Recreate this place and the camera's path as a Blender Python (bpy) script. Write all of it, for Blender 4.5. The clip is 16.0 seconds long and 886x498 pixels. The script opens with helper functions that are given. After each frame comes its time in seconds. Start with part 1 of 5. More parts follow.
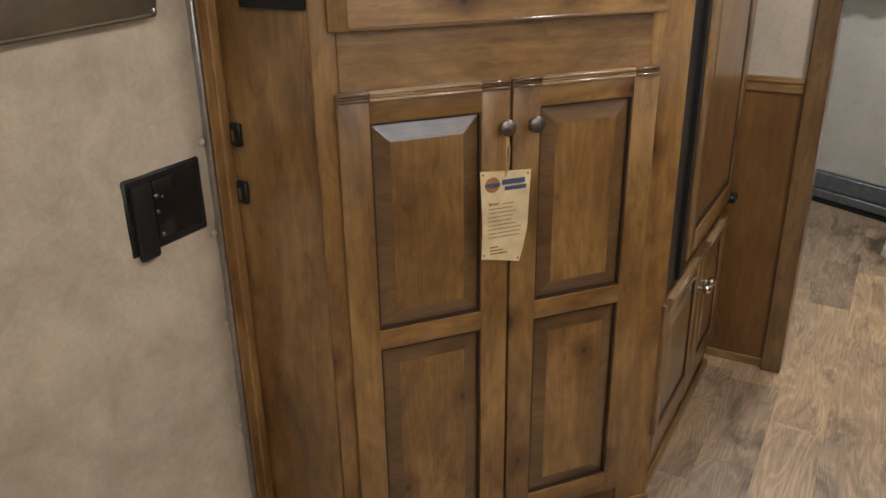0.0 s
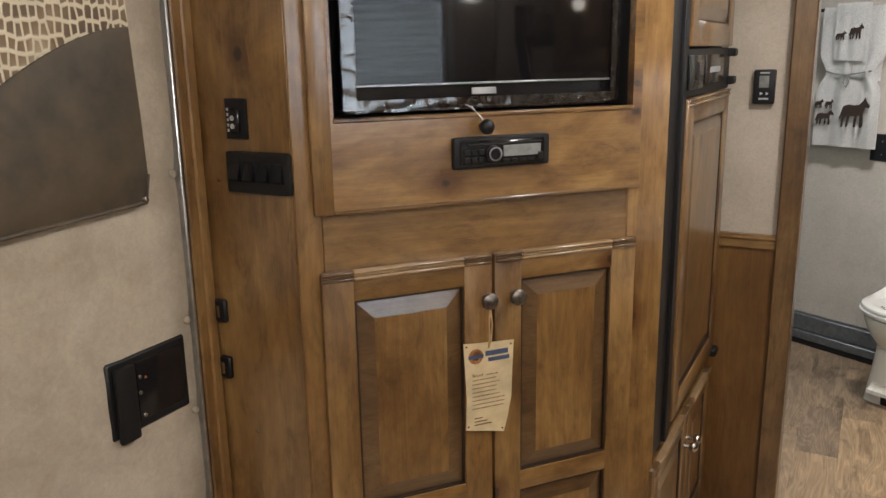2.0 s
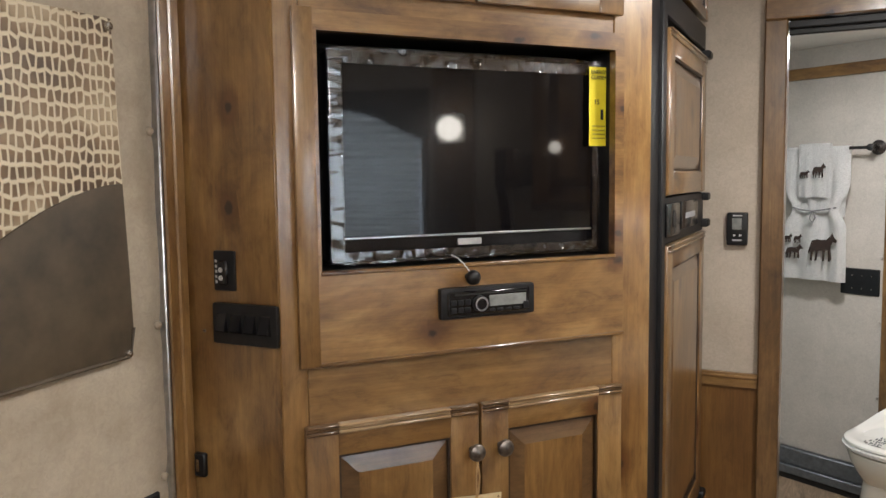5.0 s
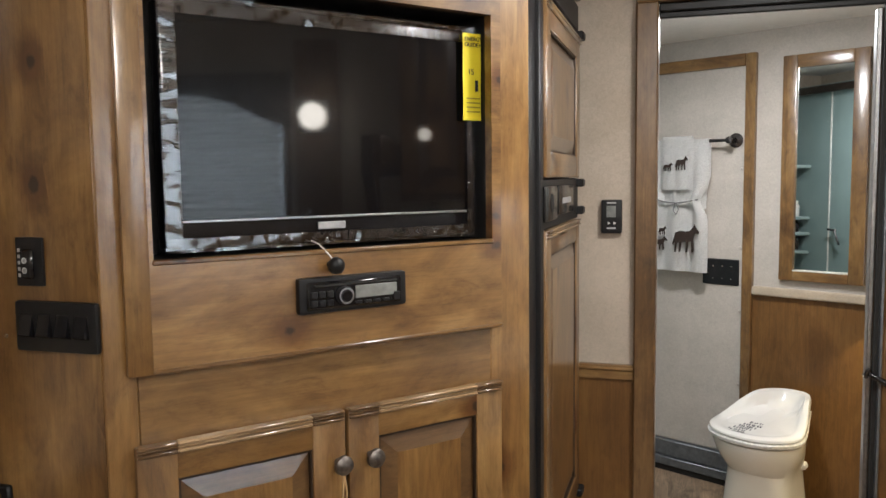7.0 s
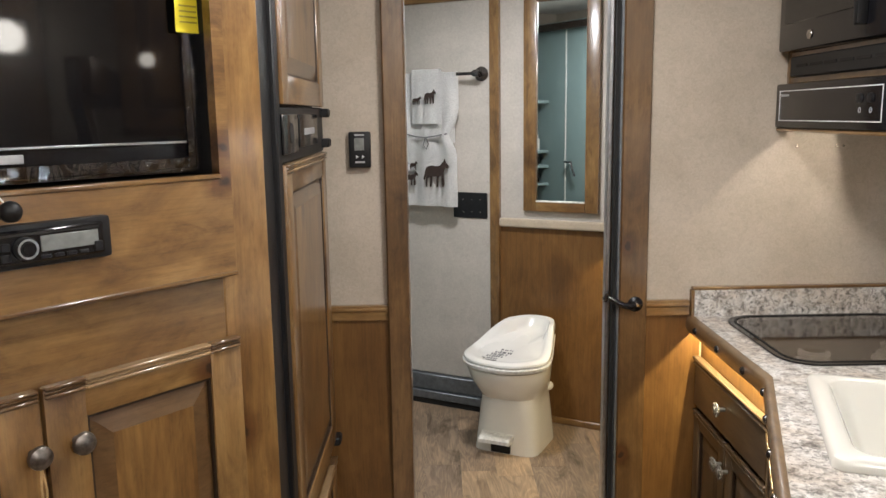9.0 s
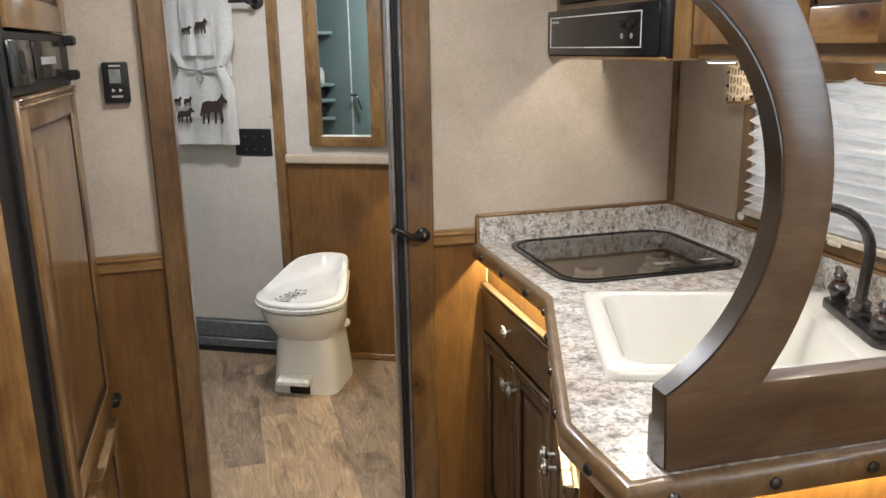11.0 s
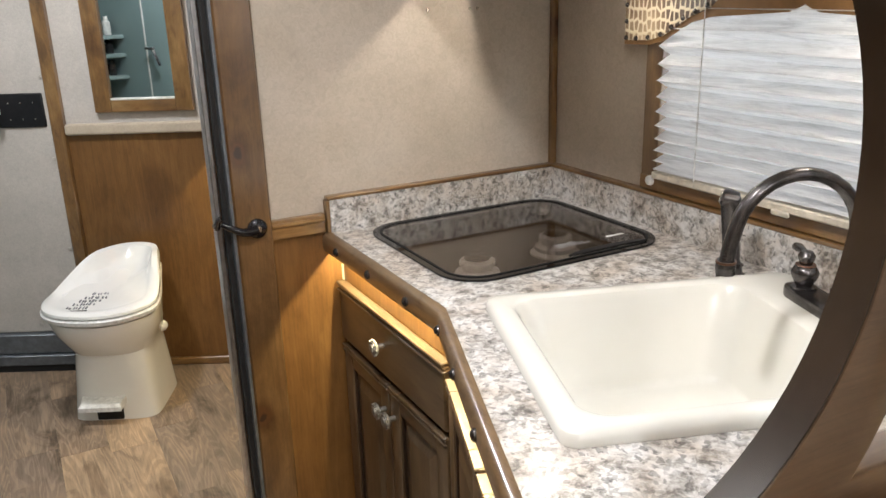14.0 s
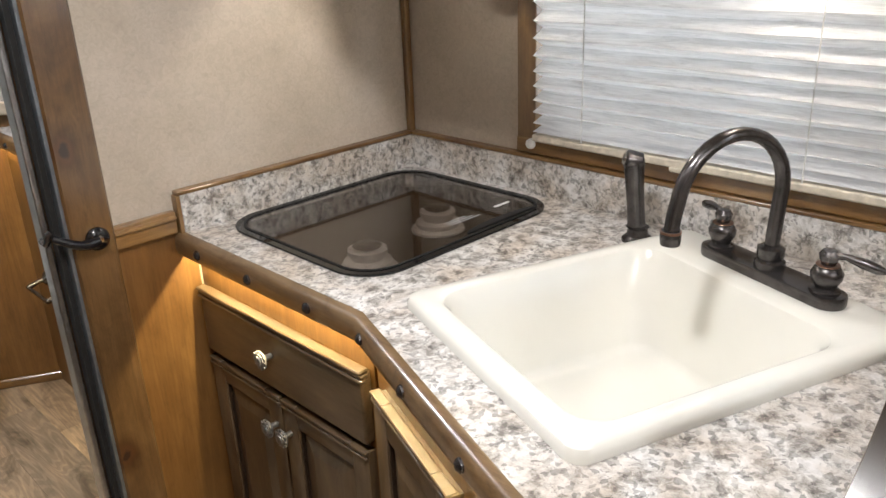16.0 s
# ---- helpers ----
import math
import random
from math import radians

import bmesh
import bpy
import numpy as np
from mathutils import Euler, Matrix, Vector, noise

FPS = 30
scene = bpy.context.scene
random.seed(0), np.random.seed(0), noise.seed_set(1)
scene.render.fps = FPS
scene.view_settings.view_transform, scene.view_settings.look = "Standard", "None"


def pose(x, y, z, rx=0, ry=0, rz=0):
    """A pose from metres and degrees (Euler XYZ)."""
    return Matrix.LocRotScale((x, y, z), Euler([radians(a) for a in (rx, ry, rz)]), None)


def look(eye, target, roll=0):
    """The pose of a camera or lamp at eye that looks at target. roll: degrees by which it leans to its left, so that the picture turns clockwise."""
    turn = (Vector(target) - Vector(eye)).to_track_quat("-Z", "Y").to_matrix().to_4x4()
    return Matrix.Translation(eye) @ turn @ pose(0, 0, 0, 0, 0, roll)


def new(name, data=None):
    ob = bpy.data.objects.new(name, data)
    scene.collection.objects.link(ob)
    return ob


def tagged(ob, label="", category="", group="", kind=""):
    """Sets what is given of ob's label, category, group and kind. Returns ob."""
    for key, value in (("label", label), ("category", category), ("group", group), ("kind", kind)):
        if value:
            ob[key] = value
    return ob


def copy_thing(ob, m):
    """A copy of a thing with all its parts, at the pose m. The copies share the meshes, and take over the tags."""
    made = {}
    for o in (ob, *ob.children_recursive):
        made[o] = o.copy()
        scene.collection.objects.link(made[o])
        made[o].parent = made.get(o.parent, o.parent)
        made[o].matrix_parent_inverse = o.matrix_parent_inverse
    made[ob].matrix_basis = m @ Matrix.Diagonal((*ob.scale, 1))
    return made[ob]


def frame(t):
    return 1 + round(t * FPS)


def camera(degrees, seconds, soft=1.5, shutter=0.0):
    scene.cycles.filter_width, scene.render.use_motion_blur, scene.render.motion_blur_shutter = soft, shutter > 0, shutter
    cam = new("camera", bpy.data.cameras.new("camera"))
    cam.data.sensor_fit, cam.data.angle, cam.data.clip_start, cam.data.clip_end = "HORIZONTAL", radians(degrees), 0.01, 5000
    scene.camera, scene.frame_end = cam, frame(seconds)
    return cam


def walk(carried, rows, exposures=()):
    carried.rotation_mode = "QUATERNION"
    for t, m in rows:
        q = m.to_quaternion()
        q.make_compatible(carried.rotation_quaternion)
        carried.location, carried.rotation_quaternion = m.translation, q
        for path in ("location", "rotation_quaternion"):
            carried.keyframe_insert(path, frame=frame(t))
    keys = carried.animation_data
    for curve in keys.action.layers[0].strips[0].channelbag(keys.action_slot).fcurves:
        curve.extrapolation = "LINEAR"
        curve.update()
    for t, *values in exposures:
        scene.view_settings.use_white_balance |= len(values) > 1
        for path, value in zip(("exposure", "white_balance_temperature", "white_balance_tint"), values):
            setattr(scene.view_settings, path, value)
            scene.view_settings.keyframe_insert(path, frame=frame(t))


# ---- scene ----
cam = camera(57.8, 16.0)
PATH = [
    (0, (0.747, 0.523, 1.396), (-0.164, 2.128, 0.624), -0.9),
    (0.5, (0.744, 0.528, 1.411), (-0.179, 2.155, 0.703), -1.0),
    (1, (0.742, 0.535, 1.434), (-0.178, 2.191, 0.792), -1.0),
    (1.5, (0.737, 0.537, 1.456), (-0.174, 2.227, 0.894), -1.0),
    (2, (0.741, 0.531, 1.482), (-0.174, 2.246, 1.011), -1.0),
    (2.5, (0.745, 0.531, 1.498), (-0.181, 2.262, 1.118), -0.9),
    (3, (0.749, 0.531, 1.511), (-0.181, 2.275, 1.207), -1.0),
    (3.5, (0.748, 0.52, 1.524), (-0.171, 2.28, 1.28), -0.9),
    (6, (0.695, 0.543, 1.535), (-0.087, 2.377, 1.373), -0.6),
    (6.5, (0.681, 0.6, 1.516), (-0.006, 2.471, 1.35), -0.6),
    (7, (0.662, 0.683, 1.49), (0.085, 2.59, 1.316), -0.7),
    (7.5, (0.648, 0.764, 1.485), (0.224, 2.708, 1.283), -0.5),
    (8, (0.652, 0.806, 1.474), (0.375, 2.773, 1.24), -0.8),
    (8.5, (0.661, 0.832, 1.47), (0.536, 2.807, 1.181), -0.9),
    (9, (0.664, 0.847, 1.466), (0.678, 2.82, 1.136), -0.9),
    (9.5, (0.676, 0.855, 1.463), (0.813, 2.817, 1.096), -1.0),
    (10, (0.692, 0.86, 1.461), (0.947, 2.801, 1.053), -1.0),
    (12.5, (0.715, 1.081, 1.431), (1.503, 2.824, 0.847), -1.4),
    (13, (0.738, 1.177, 1.427), (1.574, 2.894, 0.834), -1.5),
    (13.5, (0.767, 1.297, 1.414), (1.629, 2.998, 0.813), -1.5),
    (14, (0.789, 1.388, 1.409), (1.683, 3.068, 0.794), -1.7),
    (14.5, (0.787, 1.486, 1.409), (1.737, 3.126, 0.773), -2.0),
    (15, (0.776, 1.567, 1.405), (1.839, 3.123, 0.737), -2.2),
    (15.5, (0.75, 1.613, 1.408), (1.938, 3.058, 0.7), -2.4),
    (16, (0.719, 1.638, 1.423), (2.015, 2.969, 0.682), -2.3),
]
walk(cam, [(t, look(eye, target, roll)) for t, eye, target, roll in PATH],
     [(0, -0.08, 6550, 10), (3.5, -0.04, 6490, 10), (7, 0.06, 6450, 10), (9, 0.03, 6390, 10), (12.5, 0.13, 6260, 10), (16, 0.15, 6200, 10)])

# ---- world and lights ----
world = bpy.data.worlds.new("world")
scene.world = world
world.use_nodes = True
wn = world.node_tree.nodes
sky = wn.new("ShaderNodeTexSky")
sky.sky_type, sky.sun_disc, sky.sun_elevation, sky.sun_rotation = "NISHITA", False, radians(40), radians(90)
world.node_tree.links.new(sky.outputs[0], wn["Background"].inputs[0])
wn["Background"].inputs[1].default_value = 0.08


def lamp(name, kind, place, power, colour, size=0.1, size_y=None, target=None, spread=180):
    data = bpy.data.lights.new(name, kind)
    data.energy, data.color = power, colour
    if kind == "AREA":
        data.size = size
        data.spread = radians(spread)
        if size_y:
            data.shape, data.size_y = "RECTANGLE", size_y
        else:
            data.shape = "DISK"
    else:
        data.shadow_soft_size = size
    ob = new(name, data)
    ob.matrix_world = look(place, target or (place[0], place[1] + 1e-4, place[2] - 1))
    return ob


WARM, NEUTRAL, BATHLIGHT = (1.0, 0.90, 0.76), (1.0, 0.97, 0.94), (0.98, 0.98, 1.0)
CEIL = 2.14
lamp("ceiling_lamp_light_a", "POINT", (0.90, 0.55, CEIL - 0.12), 22.0, NEUTRAL, 0.08)
lamp("ceiling_lamp_light_b", "AREA", (0.95, 2.15, CEIL - 0.035), 14.5, NEUTRAL, 0.22)
lamp("ceiling_lamp_light_c", "POINT", (0.90, -0.6, CEIL - 0.12), 17.0, NEUTRAL, 0.08)
lamp("bath_lamp_light", "AREA", (0.75, 3.75, CEIL - 0.035), 18.0, BATHLIGHT, 0.22)
lamp("bath_lamp_side_light", "POINT", (0.75, 3.75, CEIL - 0.12), 6.5, BATHLIGHT, 0.08)
lamp("hood_light", "POINT", (1.735, 2.70, 1.497), 4.3, WARM, 0.02)
lamp("puck_light", "POINT", (1.88, 2.12, 1.368), 0.7, WARM, 0.02)
lamp("puck_light_b", "POINT", (1.87, 2.64, 1.378), 0.3, WARM, 0.02)
lamp("window_light", "AREA", (2.35, 2.3, 1.35), 6.0, (1.0, 0.98, 0.96), 1.0, 0.7, (1.6, 2.0, 1.3))
lamp("window_light_b", "AREA", (2.35, 0.9, 1.55), 60.0, (0.74, 0.88, 1.0), 1.0, 0.8, (1.6, 0.9, 1.5))

# ---- materials ----


class Mat:
    def __init__(self, name, rough=0.5, metal=0.0, colour=(0.5, 0.5, 0.5)):
        self.m = bpy.data.materials.new(name)
        self.m.use_nodes = True
        self.t = self.m.node_tree
        self.b = self.t.nodes["Principled BSDF"]
        self.b.inputs["Roughness"].default_value = rough
        self.b.inputs["Metallic"].default_value = metal
        self.b.inputs["Base Color"].default_value = (*colour, 1)

    def add(self, kind, **values):
        node = self.t.nodes.new(kind)
        for key, value in values.items():
            node.inputs[key].default_value = value
        return node

    def link(self, a, b):
        self.t.links.new(a, b)

    def coords(self, scale=(1, 1, 1), vary=0.0):
        tc = self.add("ShaderNodeTexCoord")
        mp = self.add("ShaderNodeMapping")
        mp.inputs["Scale"].default_value = scale
        self.link(tc.outputs["Object"], mp.inputs["Vector"])
        if vary:
            info = self.add("ShaderNodeObjectInfo")
            mul = self.add("ShaderNodeMath")
            mul.operation = "MULTIPLY"
            mul.inputs[1].default_value = vary
            self.link(info.outputs["Random"], mul.inputs[0])
            comb = self.add("ShaderNodeCombineXYZ")
            for k in range(3):
                self.link(mul.outputs[0], comb.inputs[k])
            self.link(comb.outputs[0], mp.inputs["Location"])
        return mp.outputs[0]

    def noise(self, vec, scale, detail=4, rough=0.55, dist=0.0):
        n = self.add("ShaderNodeTexNoise", Scale=scale, Detail=detail, Roughness=rough, Distortion=dist)
        self.link(vec, n.inputs["Vector"])
        return n.outputs["Fac"]

    def voronoi(self, vec, scale, feature="F1", rand=1.0):
        n = self.add("ShaderNodeTexVoronoi", Scale=scale, Randomness=rand)
        n.feature = feature
        self.link(vec, n.inputs["Vector"])
        return n.outputs["Distance"]

    def ramp(self, fac, stops, smooth=False):
        n = self.add("ShaderNodeValToRGB")
        e = n.color_ramp.elements
        while len(e) < len(stops):
            e.new(0.5)
        for el, (p, c) in zip(e, stops):
            el.position, el.color = p, (*(c if isinstance(c, tuple) else (c, c, c)), 1)
        if smooth:
            n.color_ramp.interpolation = "EASE"
        self.link(fac, n.inputs[0])
        return n.outputs[0]

    def mix(self, a, b, fac=0.5, blend="MIX"):
        n = self.add("ShaderNodeMix")
        n.data_type, n.blend_type = "RGBA", blend
        if isinstance(fac, float):
            n.inputs[0].default_value = fac
        else:
            self.link(fac, n.inputs[0])
        for sock, v in ((n.inputs[6], a), (n.inputs[7], b)):
            if isinstance(v, tuple):
                sock.default_value = (*v, 1)
            else:
                self.link(v, sock)
        return n.outputs[2]

    def colour(self, c):
        self.link(c, self.b.inputs["Base Color"])

    def bump(self, h, strength=0.2, distance=0.002):
        n = self.add("ShaderNodeBump", Strength=strength, Distance=distance)
        self.link(h, n.inputs["Height"])
        self.link(n.outputs[0], self.b.inputs["Normal"])

    def set(self, **values):
        for key, value in values.items():
            self.b.inputs[key.replace("_", " ")].default_value = value
        return self


def wood(name, axis, dark, mid, light, rough=0.36, knots=True, coat=0.8, blotch=0.7):
    """Stained knotty timber, its grain along one local axis."""
    m = Mat(name, rough)
    k = {"x": (0.0, 1, 1), "y": (1, 0.0, 1), "z": (1, 1, 0.0)}[axis]

    def along(freq, stretch, vary):
        return m.coords(tuple(freq * (c + (1 - c) * stretch) for c in k), vary)

    cloud = m.noise(along(8.0, 0.42, 19.0), 1.0, 7, 0.66, 0.5)
    base = m.ramp(cloud, [(0.31, dark), (0.48, mid), (0.70, light)])
    smear = m.noise(along(28.0, 0.36, 37.0), 1.0, 7, 0.68, 0.6)
    base = m.mix(base, m.ramp(smear, [(0.31, (0.48, 0.40, 0.34)), (0.46, (0.96, 0.95, 0.94)), (0.70, (1.20, 1.19, 1.16))]), blotch, "MULTIPLY")
    f = m.noise(along(210.0, 0.035, 11.0), 1.0, 4, 0.65)
    base = m.mix(base, m.ramp(f, [(0.36, 0.70), (0.58, 1.03)]), 0.5, "MULTIPLY")
    fleck = m.noise(along(420.0, 0.06, 3.0), 1.0, 2, 0.6)
    base = m.mix(base, m.ramp(fleck, [(0.60, 1.0), (0.70, 0.66)]), 0.45, "MULTIPLY")
    rings = m.noise(along(6.0, 0.10, 29.0), 1.0, 3, 0.5, 0.35)
    wave, many = m.add("ShaderNodeMath"), m.add("ShaderNodeMath")
    wave.operation, many.operation = "SINE", "MULTIPLY"
    many.inputs[1].default_value = 95.0
    m.link(rings, many.inputs[0])
    m.link(many.outputs[0], wave.inputs[0])
    base = m.mix(base, m.ramp(wave.outputs[0], [(0.0, (0.80, 0.74, 0.68)), (0.7, (1.04, 1.03, 1.02))]), 0.42, "MULTIPLY")
    info = m.add("ShaderNodeObjectInfo")
    tone = m.ramp(info.outputs["Random"], [(0.0, (0.80, 0.78, 0.76)), (0.5, (1.0, 1.0, 1.0)), (1.0, (1.16, 1.14, 1.10))])
    base = m.mix(base, tone, 0.8 if knots else 0.4, "MULTIPLY")
    if knots:
        depth = 2 if axis == "y" else 1
        flat = m.coords(tuple((7.4 if c else 5.0) * (0.02 if q == depth else 1) for q, c in enumerate(k)), 7.0)
        vor = m.add("ShaderNodeTexVoronoi", Scale=1.0, Randomness=1.0)
        vor.voronoi_dimensions = "2D"
        cut, plane = m.add("ShaderNodeSeparateXYZ"), m.add("ShaderNodeCombineXYZ")
        m.link(flat, cut.inputs[0])
        m.link(cut.outputs[0], plane.inputs[0])
        m.link(cut.outputs[3 - depth], plane.inputs[1])
        m.link(plane.outputs[0], vor.inputs["Vector"])
        warp = m.noise(m.coords((38, 38, 38), 5.0), 1.0, 3)
        add = m.add("ShaderNodeMath")
        add.operation = "MULTIPLY_ADD"
        add.inputs[1].default_value = 0.17
        m.link(warp, add.inputs[0])
        m.link(vor.outputs["Distance"], add.inputs[2])
        gate = m.add("ShaderNodeSeparateColor")
        m.link(vor.outputs["Color"], gate.inputs[0])
        off = m.ramp(gate.outputs[0], [(0.55, 1.0), (0.59, 0.0)])
        far = m.add("ShaderNodeMath")
        far.operation = "ADD"
        m.link(add.outputs[0], far.inputs[0])
        m.link(off, far.inputs[1])
        kv = far.outputs[0]
        base = m.mix(m.mix(base, (0.50, 0.38, 0.28), 1.0, "MULTIPLY"), base, m.ramp(kv, [(0.15, 0.0), (0.38, 1.0)], True))
        base = m.mix((0.10, 0.040, 0.014), base, m.ramp(kv, [(0.15, 0.25), (0.23, 1.0)]))
        base = m.mix((0.018, 0.009, 0.005), base, m.ramp(kv, [(0.115, 0.12), (0.15, 1.0)]))
    m.colour(base)
    m.bump(f, 0.10, 0.0006)
    m.set(Coat_Weight=coat, Coat_Roughness=0.18, Coat_IOR=1.68)
    return m.m


ALDER = ((0.105, 0.050, 0.016), (0.205, 0.110, 0.036), (0.320, 0.190, 0.070))
alder_v = wood("alder_upright_grain", "z", *ALDER)
alder_h = wood("alder_level_grain", "x", *ALDER)
# lightened alder: the sheen on the door beads is put into its colour
alder_highlight = wood("alder_bead_highlight", "x", (0.20, 0.125, 0.060), (0.32, 0.215, 0.115), (0.44, 0.31, 0.18), knots=False, coat=0.9)
alder_y = wood("alder_deep_grain", "y", *ALDER)
GLAZED = ((0.072, 0.037, 0.015), (0.122, 0.068, 0.029), (0.175, 0.102, 0.046))
glazed_h = wood("dark_glazed_alder", "x", *GLAZED, rough=0.3, knots=False)
JAMB = ((0.060, 0.030, 0.011), (0.130, 0.070, 0.026), (0.215, 0.125, 0.050))
jamb_v = wood("dark_alder_post", "z", *JAMB)
PANEL = ((0.120, 0.056, 0.016), (0.165, 0.080, 0.023), (0.215, 0.110, 0.034))
panel_wood = wood("stained_plywood_panel", "z", *PANEL, rough=0.4, knots=False, coat=0.15, blotch=0.35)
GREY = ((0.060, 0.040, 0.022), (0.10, 0.066, 0.036), (0.15, 0.105, 0.062))
cab_v = wood("glazed_alder_upright", "z", *GREY, rough=0.36, knots=False, coat=0.3)
cab_h = wood("glazed_alder_level", "x", *GREY, rough=0.36, knots=False, coat=0.3)
WALNUT = ((0.060, 0.034, 0.018), (0.106, 0.063, 0.034), (0.165, 0.104, 0.060))
walnut_h = wood("dark_walnut_level", "x", *WALNUT, rough=0.28, knots=False, coat=0.7, blotch=0.3)


dark_band = wood("near_black_walnut_edge", "z", (0.016, 0.011, 0.008), (0.028, 0.019, 0.013), (0.045, 0.031, 0.021), rough=0.26, knots=False, coat=0.7, blotch=0.3)


def suede(name, a, b, rough=0.92):
    m = Mat(name, rough)
    co = m.coords()
    big = m.noise(co, 7.0, 5, 0.6, 0.4)
    small = m.noise(co, 90.0, 4, 0.65, 1.2)
    c = m.ramp(big, [(0.3, a), (0.7, b)])
    c = m.mix(c, m.ramp(small, [(0.3, 0.82), (0.62, 1.04)]), 0.7, "MULTIPLY")
    m.colour(c)
    m.bump(small, 0.35, 0.0012)
    m.set(Sheen_Weight=0.15)
    return m.m


suede_wall = suede("beige_suede_wallcover", (0.44, 0.375, 0.30), (0.52, 0.45, 0.37))
suede_door = suede("padded_beige_suede", (0.33, 0.27, 0.20), (0.48, 0.41, 0.32))
suede_bath = suede("grey_beige_suede", (0.43, 0.395, 0.35), (0.50, 0.46, 0.41))
ledge_cloth = suede("pale_suede_ledge", (0.40, 0.33, 0.245), (0.48, 0.40, 0.30))
white_ceiling = suede("white_ceiling_cloth", (0.70, 0.67, 0.62), (0.76, 0.73, 0.68))


def granite():
    m = Mat("speckled_granite_laminate", 0.28)
    co = m.coords()
    warp = m.add("ShaderNodeTexNoise", Scale=45.0, Detail=3.0)
    m.link(co, warp.inputs["Vector"])
    bent = m.add("ShaderNodeVectorMath")
    bent.operation = "MULTIPLY_ADD"
    bent.inputs[1].default_value = (0.018, 0.018, 0.018)
    m.link(warp.outputs["Color"], bent.inputs[0])
    m.link(co, bent.inputs[2])
    co2 = bent.outputs[0]
    c = m.ramp(m.noise(co2, 36, 6, 0.74, 0.2), [(0.35, (0.18, 0.16, 0.145)), (0.42, (0.37, 0.345, 0.32)), (0.48, (0.53, 0.51, 0.485)), (0.56, (0.68, 0.665, 0.65)), (0.70, (0.75, 0.74, 0.73))])
    cells = m.add("ShaderNodeTexVoronoi", Scale=150.0)
    m.link(co2, cells.inputs["Vector"])
    sep = m.add("ShaderNodeSeparateColor")
    m.link(cells.outputs["Color"], sep.inputs[0])
    c = m.mix(c, m.ramp(sep.outputs[0], [(0.0, 0.30), (0.16, 0.55), (0.30, 0.95), (1.0, 1.12)]), 0.75, "MULTIPLY")
    brown = m.ramp(m.noise(co, 10, 4, 0.6, 0.6), [(0.42, (1.0, 1.0, 1.0)), (0.62, (0.82, 0.74, 0.66))])
    c = m.mix(c, brown, 0.85, "MULTIPLY")
    vein = m.ramp(m.noise(co2, 55, 4, 0.7, 0.2), [(0.36, 0.25), (0.42, 1.0)])
    c = m.mix(c, vein, 0.75, "MULTIPLY")
    m.colour(c)
    m.set(Coat_Weight=0.08, Coat_Roughness=0.15)
    return m.m


granite_top = granite()


def plank_mat():
    m = Mat("weathered_oak_vinyl", 0.42)
    info = m.add("ShaderNodeObjectInfo")
    tone = m.ramp(info.outputs["Random"], [(0.0, (0.27, 0.20, 0.143)), (0.22, (0.36, 0.255, 0.165)), (0.45, (0.22, 0.17, 0.127)), (0.62, (0.35, 0.255, 0.172)), (0.82, (0.43, 0.305, 0.19)), (1.0, (0.26, 0.203, 0.152))])
    rings = m.noise(m.coords((7.5, 1.1, 7.5), 53.0), 1.2, 2, 0.5, 0.7)
    wave = m.add("ShaderNodeMath")
    wave.operation = "SINE"
    mul = m.add("ShaderNodeMath")
    mul.operation = "MULTIPLY"
    mul.inputs[1].default_value = 120.0
    m.link(rings, mul.inputs[0])
    m.link(mul.outputs[0], wave.inputs[0])
    f = m.noise(m.coords((150, 9, 150), 31.0), 1.0, 4, 0.65)
    c = m.mix(tone, m.ramp(wave.outputs[0], [(0.15, 0.66), (0.65, 1.04)]), 0.55, "MULTIPLY")
    c = m.mix(c, m.ramp(f, [(0.34, 0.60), (0.6, 1.06)]), 0.6, "MULTIPLY")
    stain = m.noise(m.coords((9, 3.5, 9), 23.0), 1.0, 5, 0.65, 0.8)
    c = m.mix(c, m.ramp(stain, [(0.32, (0.34, 0.30, 0.27)), (0.47, (0.95, 0.95, 0.95)), (0.68, (1.28, 1.22, 1.15))]), 0.9, "MULTIPLY")
    m.colour(c)
    m.bump(f, 0.15, 0.0006)
    return m.m


plank_vinyl = plank_mat()


def plain(name, colour, rough=0.5, metal=0.0, grain=60.0, amount=0.25, bump=0.08, **more):
    m = Mat(name, rough, metal, colour)
    n = m.noise(m.coords(), grain, 4)
    m.colour(m.mix(colour, m.ramp(n, [(0.3, 1 - amount), (0.7, 1 + amount * 0.4)]), 1.0, "MULTIPLY"))
    if bump:
        m.bump(n, bump, 0.0006)
    m.set(**more)
    return m.m


black_plastic = plain("black_plastic", (0.011, 0.011, 0.012), 0.45, Specular_IOR_Level=0.3)
black_gloss = plain("glossy_black_plastic", (0.008, 0.008, 0.010), 0.16, bump=0)
tv_glass = plain("black_screen_glass", (0.003, 0.003, 0.004), 0.22, bump=0, amount=0.05, Specular_IOR_Level=0.10, Coat_Weight=1.0, Coat_Roughness=0.045, Coat_IOR=1.38)
border_glass = plain("dark_border_glass", (0.012, 0.012, 0.013), 0.06, bump=0, amount=0.05)
# near-black fill; in gaps, slots and openings its colour stands for the shade inside
dark_gap = plain("near_black_fill", (0.010, 0.009, 0.008), 0.8)
bronze = plain("oil_rubbed_bronze", (0.115, 0.106, 0.105), 0.27, 0.85, 40, 0.5)
copper_edge = plain("worn_copper_edge", (0.22, 0.12, 0.075), 0.3, 0.9)
pewter = plain("hammered_pewter", (0.17, 0.15, 0.135), 0.36, 0.8, 110, 0.5, 0.5)
